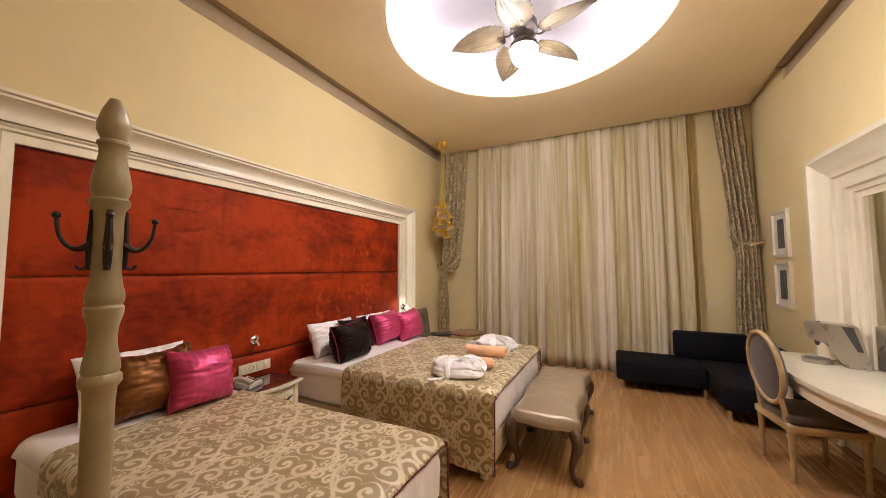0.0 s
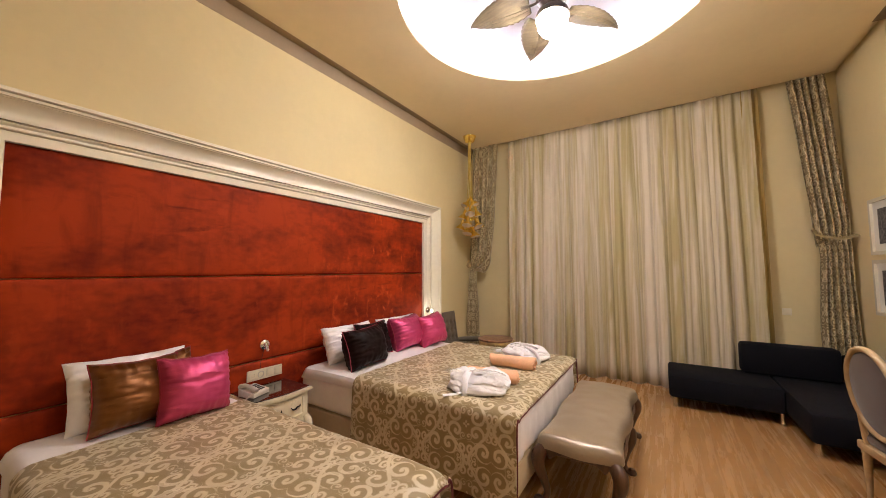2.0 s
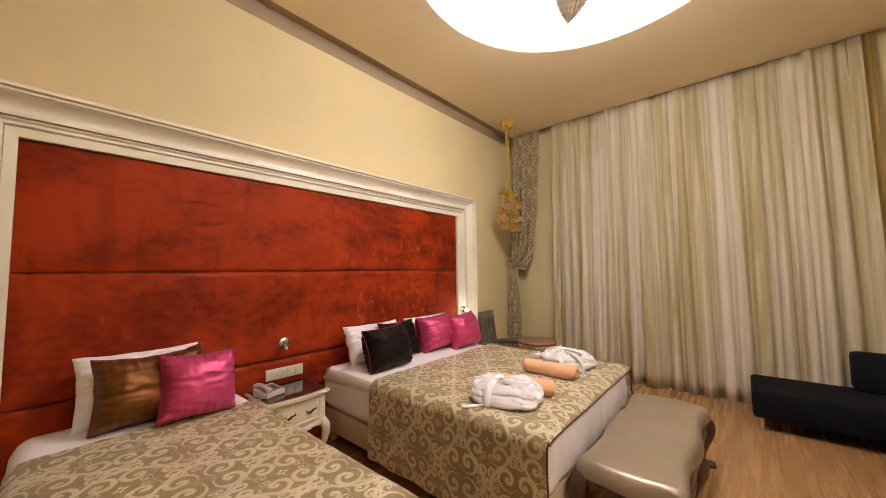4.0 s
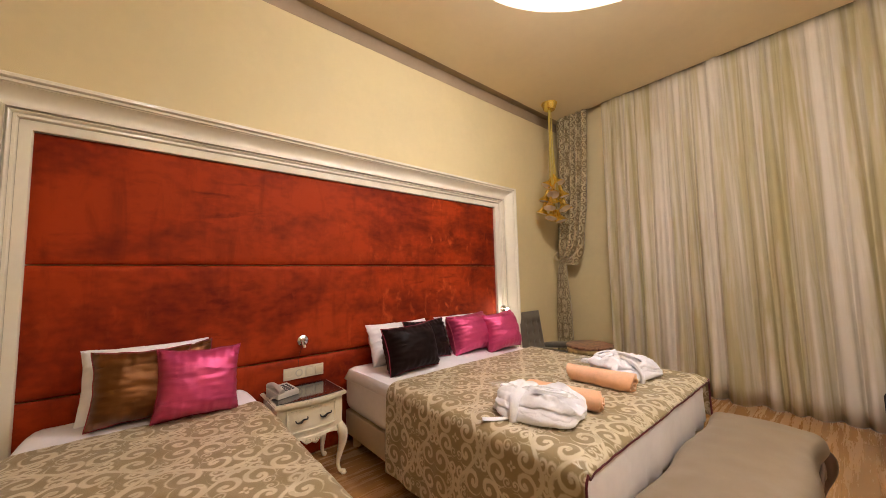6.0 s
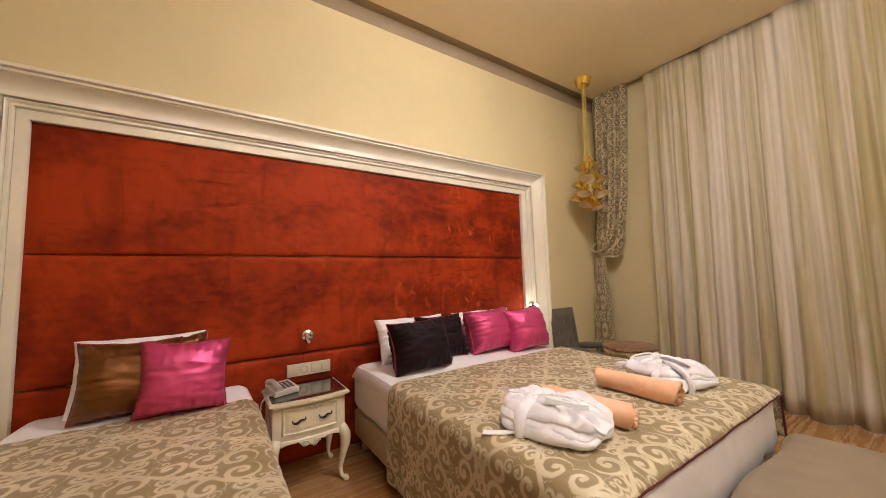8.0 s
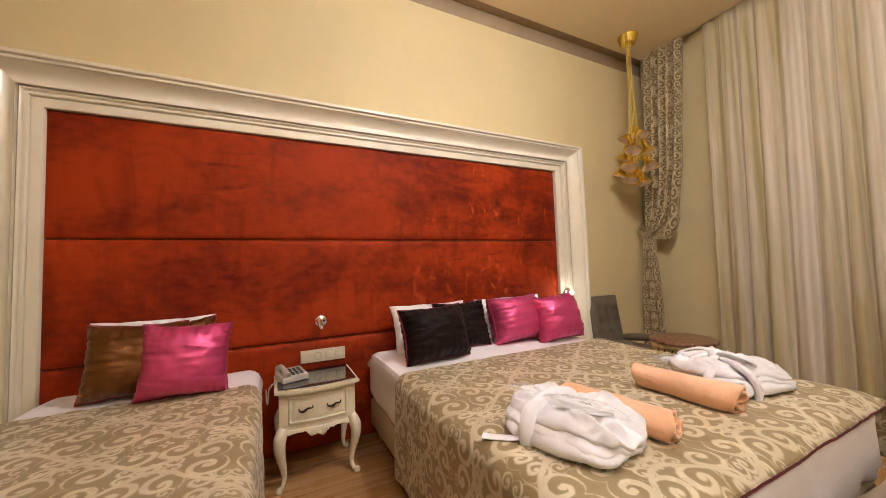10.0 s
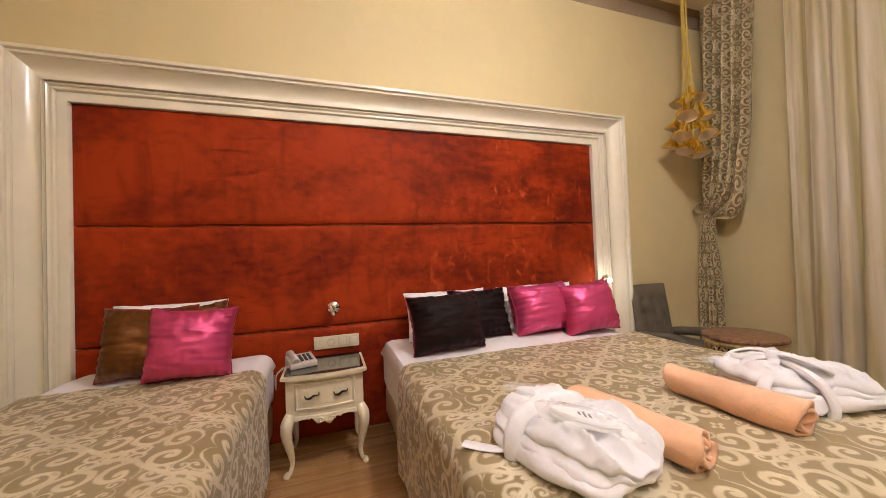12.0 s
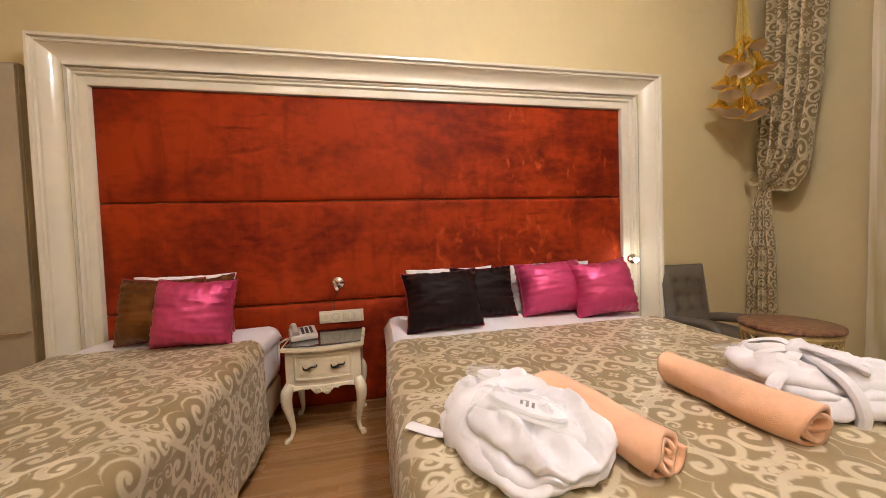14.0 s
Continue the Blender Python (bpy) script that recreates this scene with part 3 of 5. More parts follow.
# ---- cushions and pillows ----
def cushion_bm(w, h, d, seed, soft=2.6, wrinkle=0.0062, pinch=0.1, gather=0.011):
    """A stuffed square: base edge at z 0, front to +x."""
    bm = bmesh.new()
    n = 40
    rng = random.Random(seed)
    k = rng.uniform(0, 50)

    def place(a, b, s):
        ax, bx = 2 * a - 1, 2 * b - 1
        puff = max(0.0, (1 - abs(ax) ** soft)) ** 0.5 * max(0.0, (1 - abs(bx) ** soft)) ** 0.5
        y = ax * w / 2 * (1 - pinch * (1 - bx * bx) * abs(ax) ** 3)
        z = bx * h / 2 * (1 - pinch * (1 - ax * ax) * abs(bx) ** 3)
        ridge = 1 - 2.2 * abs(wob(ax * 1.1 + k + 0.5 * bx, bx * 2.6, s, 1.5))
        fold = s * wrinkle * (0.8 * ridge + wob(ax * 1.5 + k, bx * 4, s, 1.6) + 0.5 * wob(ax * 5, bx * 5 + k, s, 1.3)) * (0.15 + puff) * (0.5 + 0.8 * max(abs(ax), abs(bx)))
        pull = math.atan2(bx, ax)
        fold += s * wrinkle * 1.1 * (1 - 2.6 * abs(wob(math.cos(pull) * 3 + k, math.sin(pull) * 3, s, 1.4))) * max(abs(ax), abs(bx)) ** 2 * min(1.0, 3 * puff)
        fold += s * wrinkle * 0.55 * (1 - 2.6 * abs(wob(ax * 0.9 + k, bx * 5 + 0.6 * ax, s + 4, 1.2))) * puff
        rim = math.exp(-(1 - abs(ax)) * 6) * math.sin(bx * 29 + 3 * wob(bx, k, s, 4)) + math.exp(-(1 - abs(bx)) * 5) * math.sin(ax * 27 + 3 * wob(ax, k, s, 4))
        fold += s * gather * rim * min(1.0, 5 * puff)
        return Vector((s * (d / 2 * puff + 0.002) + fold, y + 0.004 * wob(bx * 3, k, 1, 1) * abs(ax), z + h / 2 + 0.006 * wob(ax * 3, k, 2, 1) * abs(bx)))

    f = grid(lambda u, v: (place(u, v, 1), (u, v)), n, n, bm)
    grid(lambda u, v: (place(u, v, -1), (u, v)), n, n, f)
    bmesh.ops.remove_doubles(f, verts=f.verts, dist=0.0045)
    rim = [place(k / 24, 0, 0) for k in range(24)] + [place(1, k / 24, 0) for k in range(24)] + [place(1 - k / 24, 1, 0) for k in range(24)] + [place(0, 1 - k / 24, 0) for k in range(24)]
    return f, rim


def cushion(name, label, at, w, h, d, material, seed, lean=20, turn=0, roll=0, piping=None, category="cushion", group=""):
    t = thing(name, label, category, at, group=group)
    t.matrix_basis = Matrix.Translation(at) @ Matrix.Rotation(radians(turn), 4, "Z") @ Matrix.Rotation(radians(-lean), 4, "Y") @ Matrix.Rotation(radians(roll), 4, "X")
    bm, rim = cushion_bm(w, h, d, seed) if piping else cushion_bm(w, h, d, seed, 2.4, 0.011, 0.065, 0.003)
    part("cover", bm, material, t)
    if piping:
        part("piping", tube(rim, 0.0045, 6, closed=True), piping, t, "thin twisted edge piping")
    return t


TOP = 0.665
for at, w, h, ln, s in (((-2.94, 1.35, TOP - 0.01), 0.6, 0.41, 20, 3), ((-2.91, 3.12, TOP - 0.01), 0.66, 0.37, 22, 4), ((-2.91, 3.92, TOP - 0.01), 0.72, 0.37, 22, 5)):
    cushion("pillow", "plump white cotton pillow leaning on the velvet headboard", at, w, h, 0.2, M["sheet"], s, ln, category="pillow", group="white pillows on the beds")
cushion("cushion", "bronze satin cushion tucked behind a pink one", (-2.86, 1.49, TOP), 0.43, 0.385, 0.2, M["satin_brown"], 11, 24, -4, 8, M["pink_piping"], group="bronze satin cushions")
cushion("cushion", "bronze satin cushion with red piping on the single bed", (-2.79, 1.32, TOP), 0.43, 0.39, 0.28, M["satin_brown"], 12, 14, 4, -2, M["pink_piping"], group="bronze satin cushions")
cushion("cushion", "pink satin cushion with red piping on the single bed", (-2.65, 1.56, TOP), 0.4, 0.38, 0.31, M["satin_pink"], 13, 13, 2, -3, M["pink_piping"], group="pink satin cushions")
cushion("cushion", "black satin cushion tucked behind another", (-2.76, 3.31, TOP), 0.45, 0.37, 0.17, M["satin_black"], 14, 22, -2, 0, M["pink_piping"], group="black satin cushions")
cushion("cushion", "black satin cushion with thin pink piping on the double bed", (-2.56, 2.985, TOP), 0.49, 0.37, 0.31, M["satin_black"], 15, 18, 3, 2, M["pink_piping"], group="black satin cushions")
cushion("cushion", "pink satin cushion leaning on a white pillow", (-2.71, 3.8, TOP), 0.5, 0.38, 0.32, M["satin_pink"], 16, 18, 0, 2, M["pink_piping"], group="pink satin cushions")
cushion("cushion", "smaller pink satin cushion at the edge of the double bed", (-2.56, 4.1, TOP), 0.43, 0.38, 0.3, M["satin_pink"], 17, 18, -8, 5, M["pink_piping"], group="pink satin cushions")


# ---- nightstand ----
def cabriole(h, out, r0=0.032, r1=0.013, foot=0.018):
    """An S-curved leg from a knee at height h down to a toe that steps out along (ox, oy)."""
    ox, oy = out
    pts = spline([(-ox * 0.004, -oy * 0.004, h), (ox * 0.02, oy * 0.02, h * 0.86), (ox * 0.022, oy * 0.022, h * 0.68), (ox * 0.004, oy * 0.004, h * 0.42), (-ox * 0.008, -oy * 0.008, h * 0.2), (ox * 0.004, oy * 0.004, h * 0.07), (ox * 0.024, oy * 0.024, foot * 0.9)], 6)
    rs = resample([r0 * 0.95, r0 * 1.15, r0 * 1.0, r0 * 0.68, r1 * 1.1, r1 * 0.95, foot], len(pts))
    bm = tube(pts, rs, 12)
    lathe([(0, 0), (foot, 0.002), (foot * 1.15, foot * 0.6), (foot * 0.7, foot * 1.6), (0, foot * 1.7)], 12, bm, at=(ox * 0.028, oy * 0.028, 0))
    return bm


def bowed(w, d, z0, z1, bow, bm, inset=0.0, n=16):
    """A slab whose front (+x) bows out; back at x 0."""
    front = [(d - inset + bow * math.cos(math.pi * (k / n - 0.5)), -w / 2 + inset + k / n * (w - 2 * inset)) for k in range(n + 1)]
    loop = [(inset, w / 2 - inset), (inset, -w / 2 + inset)] + front
    lo, hi = [bm.verts.new((x, y, z0)) for x, y in loop], [bm.verts.new((x, y, z1)) for x, y in loop]
    bm.faces.new(lo), bm.faces.new(hi)
    for k in range(len(loop)):
        bm.faces.new((lo[k], lo[(k + 1) % len(loop)], hi[(k + 1) % len(loop)], hi[k]))
    return bm


def nightstand():
    t = thing("nightstand", "ivory lacquered nightstand with one drawer and black glass top", "nightstand", (-3.13, 2.23, 0))
    w, d = 0.45, 0.36
    part("body", bowed(w, d, 0.33, 0.565, 0.03, bmesh.new()), M["ivory"], t)
    bm = bowed(w + 0.05, d + 0.035, 0.565, 0.585, 0.035, bmesh.new())
    bmesh.ops.bevel(bm, geom=[e for e in bm.edges if abs(e.verts[0].co.z - e.verts[1].co.z) < 1e-4], offset=0.006, segments=2, affect="EDGES")
    part("top", bm, M["ivory"], t)
    part("glass_top", bowed(w + 0.02, d + 0.01, 0.586, 0.592, 0.03, bmesh.new(), 0.004), M["black_glass"], t, "black glass sheet")
    # drawer with a raised rim and two handles
    bm = bmesh.new()

    def face_x(y):
        return d + 0.03 * math.cos(math.pi * ((y + w / 2) / w - 0.5))

    def drawer(u, v):
        y, z = -0.175 + u * 0.35, 0.375 + v * 0.165
        e = min(u * 0.35, (1 - u) * 0.35, v * 0.165, (1 - v) * 0.165)
        return (face_x(y) + (0.0 if e < 0.002 else 0.012 if e < 0.016 else 0.004 if e < 0.03 else 0.006), y, z), (u, v)
    dr = part("drawer", grid(drawer, 60, 40), M["ivory"], t)
    for y in (-0.08, 0.085):
        pts = spline([(face_x(y) + 0.012, y - 0.038, 0.468), (face_x(y) + 0.02, y - 0.03, 0.452), (face_x(y) + 0.026, y - 0.008, 0.452), (face_x(y) + 0.024, y + 0.012, 0.464), (face_x(y) + 0.016, y + 0.04, 0.462), (face_x(y) + 0.012, y + 0.042, 0.476)], 5)
        part("handle", tube(pts, resample([0.003, 0.005, 0.008, 0.006, 0.004, 0.003], len(pts)), 8), M["iron"], dr, "dark bronze scroll handle")

    def apron(u, v):
        y = -w / 2 + u * w
        low = 0.325 - 0.035 * (0.5 + 0.5 * math.cos(4 * math.pi * (u - 0.5))) * (1 if abs(u - 0.5) < 0.25 else 0.55) + 0.01 * math.cos(u * 40) * (abs(u - 0.5) < 0.2)
        return (face_x(y) + 0.004 + 0.006 * v, y, 0.345 - v * (0.345 - low)), (u, v)
    ap = part("apron", grid(apron, 48, 4), M["ivory"], t, "scalloped carved apron")
    add_mod(ap, "SOLIDIFY", thickness=0.014, offset=-1)
    for side in (-1, 1):
        curl = [(face_x(0) + 0.014, side * (0.03 + 0.022 * (1 - k / 22) * math.cos(k * 0.4)), 0.312 + 0.02 * (1 - k / 22) * math.sin(k * 0.4)) for k in range(20)]
        part("carved_scroll", tube(curl, 0.004, 6), M["ivory"], ap)
    for x, y, ox, oy in ((d - 0.005, -w / 2 + 0.02, 1, -0.8), (d - 0.005, w / 2 - 0.02, 1, 0.8), (0.035, -w / 2 + 0.02, -0.3, -0.6), (0.035, w / 2 - 0.02, -0.3, 0.6)):
        leg = part("leg", cabriole(0.35, (ox, oy)), M["ivory"], t)
        leg.location = (x, y, 0)


nightstand()


def telephone():
    t = thing("telephone", "light grey corded desk telephone on the nightstand", "telephone", (-2.94, 2.08, 0.593), 18)
    bm = box(bmesh.new(), -0.07, 0.08, -0.08, 0.085, 0.0, 0.035, 0.008)
    for v in bm.verts:
        if v.co.z > 0.02:
            v.co.z += 0.028 * (0.08 - v.co.x) / 0.15
    part("base", bm, M["handset"], t)
    for i in range(4):
        for j in range(3):
            k = part("key", boxes((-0.008, 0.008, -0.009, 0.009, 0, 0.006), bevel=0.002), M["plastic_dark"], t)
            k.location, k.rotation_euler = (0.05 - i * 0.026, -0.002 + j * 0.027, 0.041 + i * 0.0047), (0, radians(10), 0)
    pts = spline([(-0.075, -0.05, 0.066), (-0.03, -0.05, 0.082), (0.03, -0.05, 0.07), (0.078, -0.05, 0.046)], 6)
    part("handset", tube(pts, resample([0.024, 0.018, 0.015, 0.018, 0.023], len(pts)), 12), M["handset"], t, "grey handset")
    run = spline([(0.05, -0.085, 0.02), (0.055, -0.12, 0.016), (0.058, -0.152, -0.01), (0.055, -0.158, -0.06), (0.04, -0.157, -0.1), (0.02, -0.157, -0.085), (0.01, -0.156, -0.03)], 26)
    pts = [(p[0] + 0.006 * math.cos(k * 0.9), p[1], p[2] + 0.006 * math.sin(k * 0.9)) for k, p in enumerate(run)]
    part("cord", tube(pts, 0.0025, 6), M["handset"], t, "coiled grey cord")


telephone()


def socket_plate():
    t = thing("socket_plate", "four-gang cream socket and switch plate on the headboard", "socket", (PX + 0.014, 2.312, 0.668))
    part("plate", boxes((0, 0.012, -0.158, 0.158, -0.045, 0.045), bevel=0.003), M["plastic"], t)
    for k, y in enumerate((-0.115, -0.04, 0.04, 0.115)):
        if k < 2:
            bm = lathe([(0.029, 0.0), (0.029, 0.006), (0.021, 0.006), (0.019, -0.006), (0, -0.006)], 20, turn=Matrix.Rotation(radians(90), 4, "Y"), at=(0.01, y, 0))
            s = part("socket", bm, M["plastic"] if k == 0 else M["handset"], t)
            for dz in (-0.009, 0.009):
                part("hole", lathe([(0.0045, -0.002), (0.0045, 0.001)], 8, turn=Matrix.Rotation(radians(90), 4, "Y"), at=(0.0065, y + dz, 0)), M["plastic_dark"], s)
        else:
            part("rocker_gap", boxes((0.0105, 0.0125, y - 0.03, y + 0.03, -0.032, 0.032)), M["handset"], t)
            part("rocker", boxes((0.0125, 0.018, y - 0.027, y + 0.027, -0.029, 0.029), bevel=0.002), M["plastic"], t)


socket_plate()


def reading_lamp(y, lit, label):
    t = thing("reading_lamp", label, "lamp", (PX + (0.012 if not lit else 0.035), y, 0.92 if not lit else 0.985))
    ry = Matrix.Rotation(radians(90), 4, "Y")
    part("wall_plate", lathe([(0.046, 0), (0.047, 0.008), (0.042, 0.02), (0.03, 0.026), (0.018, 0.034), (0, 0.036)], 28, turn=ry), M["chrome"], t, "round chrome plate")
    part("neck", tube(spline([(0.03, 0, 0), (0.055, -0.004, 0.008), (0.07, -0.012, 0.0)], 5), 0.008, 10), M["chrome"], t)
    aim = Matrix.Translation((0.075, -0.016, -0.004)) @ (Matrix.Rotation(radians(-42), 4, "Z") @ Matrix.Rotation(radians(-92), 4, "Y") if lit else Matrix.Rotation(radians(18), 4, "X"))
    head = part("head", lathe([(0.0, 0.032), (0.011, 0.03), (0.014, 0.02), (0.015, -0.022), (0.0125, -0.024), (0.011, 0.0), (0, 0.002)], 18, turn=aim), M["chrome"], t, "small chrome barrel head")
    glow = [(0, -0.064), (0.013, -0.06), (0.02, -0.047), (0.019, -0.036), (0.011, -0.022), (0, -0.01)] if lit else [(0, -0.05), (0.009, -0.046), (0.012, -0.036), (0.01, -0.022), (0, -0.01)]
    part("bulb", lathe(glow, 14, turn=aim), M["reading_glow"] if lit else M["shade_in"], head)
    if not lit:
        part("cord", tube(spline([(0.014, -0.004, -0.044), (0.018, -0.018, -0.09), (0.014, -0.03, -0.14), (0.02, -0.034, -0.2)], 5), 0.0016, 6), M["iron"], t, "thin dark cord")
    return t


reading_lamp(2.297, False, "small round chrome reading lamp on the headboard, unlit")
reading_lamp(4.79, True, "small chrome reading lamp on the headboard, lit")


# ---- towels and robes on the double bed ----
def towel(at, rz, length, r, seed):
    t = thing("rolled_towel", "peach terry towel rolled up on the bedspread", "towel", at, rz, group="rolled towels")
    turns = 2.9

    def f(u, v):
        a = u * turns * 2 * math.pi
        rad = r * (0.16 + 0.84 * u) * (1 + 0.2 * wob(a * 0.5, v * 2.2, seed, 1.0) + 0.05 * wob(a * 1.4, v * 6, seed, 1.0))
        x = (v - 0.5) * length + 0.014 * (1 - u) * (1 if v > 0.5 else -1) + (0.03 * wob(a, 1, seed, 0.6) + 0.02 * (u - 0.6)) * (2 * v - 1)
        y, z = rad * math.cos(a + 0.6), rad * math.sin(a + 0.6)
        z = max(z, -r * 0.86)
        return (x, y * 1.1 * (1 + 0.1 * wob(v * 2, 1, seed, 1.5)) + 0.012 * math.sin(v * 4 + seed), z * (1 - 0.12 * math.sin(3.1 * v)) + r * 0.88), (a * rad, x)
    part("roll", grid(f, 160, 40), M["peach"], t)
    add_mod(t.children[0], "SOLIDIFY", thickness=0.012, offset=-1)
    return t


towel((-1.36, 3.155, TOP + 0.008), 12, 0.4, 0.065, 1)
towel((-1.365, 3.61, TOP + 0.008), 4, 0.4, 0.068, 2)


def soft_slab(w, d, h, seed, p=2.6, folds=2.5, amp=0.014):
    """A folded bundle of thick cloth: rounded outline, stacked folds at its sides and creases on top; lies on z 0."""
    k = random.Random(seed).uniform(0, 30)

    def f(u, v):
        a, b = 2 * math.pi * u, math.pi * (v - 0.5)
        ca, sa, cb, sb = math.cos(a), math.sin(a), math.cos(b), math.sin(b)
        e = 2 / p
        rim = abs(cb) ** 0.6
        x = w / 2 * rim * math.copysign(abs(ca) ** e, ca)
        y = d / 2 * rim * math.copysign(abs(sa) ** e, sa)
        z = h / 2 * math.copysign(abs(sb) ** 0.75, sb) + h / 2
        crease = (1 - 2.4 * abs(wob(x * 0.7 + k, y * 1.6, seed, 8))) + 0.6 * (1 - 2.4 * abs(wob(x + y + k, y - x, seed, 17)))
        lump = wob(x + k, y, z, 5)
        side = abs(cb)
        g = amp * (0.9 * math.sin(z / h * math.pi * folds + 2.5 * wob(x + k, y, 0, 5)) * side + 1.1 * lump + 0.7 * crease)
        nrm = Vector((x / w, y / d, 0))
        if nrm.length > 1e-6:
            nrm.normalize()
        up = (1.3 * amp * crease + 2.2 * amp * lump) * max(0.0, sb) * (1 - side ** 4 * 0.6)
        return (x + nrm.x * g, y + nrm.y * g, max(0.0, z + up)), (u, v)
    bm = grid(f, 120, 56, closed_u=True)
    bmesh.ops.remove_doubles(bm, verts=bm.verts, dist=0.0008)
    return bm


def strap(pts, w=0.02, th=0.3, n=8):
    return tube(spline(pts, n), w, 10, flat=th)


def robe_layer(i, lx, ly, h, xb, seed, taper):
    """One of the three soft layers of a folded bathrobe that lies on z 0, a little askew and drawn in by a belt at xb."""
    k = random.Random(seed).uniform(0, 30)
    sx, sy, dx, dy, turn, z0, th = ((1.0, 1.0, 0.0, 0.0, 0, 0.0, 0.56), (0.97, 0.97, 0.004, 0.01, 3, 0.22, 0.52), (1.0, 0.9, 0.006, 0.022, -4, 0.43, 0.56))[i]
    bm = soft_slab(lx * sx, ly * sy, h * th, seed + i, 3.4, 1.0, 0.013)
    m = pose(dx, dy, z0 * h, 0, 0, turn)
    for v in bm.verts:
        x, y, z = v.co
        # the upper layers hang a little over those below at the far end
        x, y, z = m @ Vector((x, y, z - 0.3 * h * i / 2 * max(0.0, x / (lx / 2) - 0.55) ** 2))
        draw = math.exp(-((x - xb) / 0.038) ** 2)
        front = max(0.0, (x - xb) / (lx / 2 - xb))
        ruck = math.exp(-abs(x - xb) / 0.07)
        up = z / h
        z *= (1 - taper * front * front) * (1 - 0.2 * draw)
        if front > 0:
            z -= up * 0.026 * math.exp(-((y - 0.03 - 0.05 * wob(x + k, 2, 0, 5)) / 0.014) ** 2) * min(1.0, 4 * front)
        z += up * (0.018 * wob(x + k, y, 0, 7) + 0.016 * (1 - 3.2 * abs(wob(x * 0.45 + k, y * 1.3, 7, 9))) + 0.007 * wob(x, y + k, 1, 24) + 0.014 * ruck * wob(x * 0.3 + k, y, 5, 38) + 0.0022 * wob(x, y, k + z, 130))
        y = y * (1 - 0.13 * draw) + 0.014 * wob(x + k, y, z * 2, 9)
        x += 0.012 * wob(y + k, z * 2, 3, 12)
        v.co = (x, y, max(0.0, z))
    return bm


def robe(at, rz, seed, lx, ly, h, xb, bow=True):
    t = thing("folded_bathrobe", "white terry bathrobe folded into a bundle and tied with its belt" if bow else "white terry bathrobe folded flat with its belt round it", "bathrobe", at, rz, group="folded bathrobes")
    for i in range(3):
        part("folded_layer", robe_layer(i, lx, ly, h, xb, seed, 0.4 if bow else 0.16), M["terry"], t)
    e, hb = ly / 2 * 0.98, h * 0.97
    belt = [(xb, -e, 0.004), (xb, -e - 0.004, 0.3 * h), (xb - 0.004, -0.93 * e, 0.68 * h), (xb - 0.006, -0.66 * e, hb * 0.98), (xb, 0, hb + 0.016), (xb + 0.008, 0.64 * e, hb), (xb + 0.01, 0.95 * e, 0.7 * h), (xb + 0.01, e, 0.004)]
    part("belt", strap(belt, 0.026, 0.6), M["terry"], t, "white terry belt")
    if bow:
        part("knot", soft_slab(0.055, 0.05, 0.042, seed + 9, 2.2, 1, 0.006), M["terry"], t).location = (xb, -0.005, hb + 0.006)
        z = hb + 0.028
        for pts in ([(xb, 0, z), (xb - 0.01, -0.05, z + 0.022), (xb + 0.03, -0.11, z + 0.004), (xb + 0.055, -0.13, z - 0.014), (xb + 0.05, -0.09, z - 0.012), (xb + 0.03, -0.05, z - 0.004), (xb, 0, z)],
                    [(xb, 0, z), (xb - 0.02, 0.05, z + 0.02), (xb - 0.05, 0.11, z + 0.0), (xb - 0.08, 0.13, z - 0.02), (xb - 0.08, 0.09, z - 0.018), (xb - 0.04, 0.04, z - 0.002), (xb, 0, z)]):
            part("belt_loop", tube(spline(pts, 8), 0.016, 12, flat=0.5), M["terry"], t)
        for pts in ([(xb, 0, z), (xb - 0.05, -0.03, z - 0.006), (xb - 0.1, -0.07, z - 0.03), (xb - 0.16, -0.1, z - 0.062), (xb - 0.21, -0.13, 0.014)],
                    [(xb, 0, z), (xb - 0.04, 0.03, z - 0.006), (xb - 0.09, 0.04, z - 0.022), (xb - 0.13, 0.03, z - 0.06)]):
            part("belt_end", strap(pts, 0.019, 0.4), M["terry"], t, "loose belt end")
    else:
        part("belt_end", strap([(xb - 0.01, -e, 0.03), (xb - 0.05, -e - 0.02, 0.016), (xb - 0.1, -e - 0.05, 0.012), (xb - 0.14, -e - 0.075, 0.012)], 0.02, 0.3), M["terry"], t, "loose belt end on the bedspread")
    return t


robe((-1.37, 2.925, TOP + 0.006), 14, 3, 0.42, 0.32, 0.12, -0.07, False)
robe((-1.35, 3.96, TOP + 0.006), 74, 8, 0.42, 0.36, 0.13, -0.07)


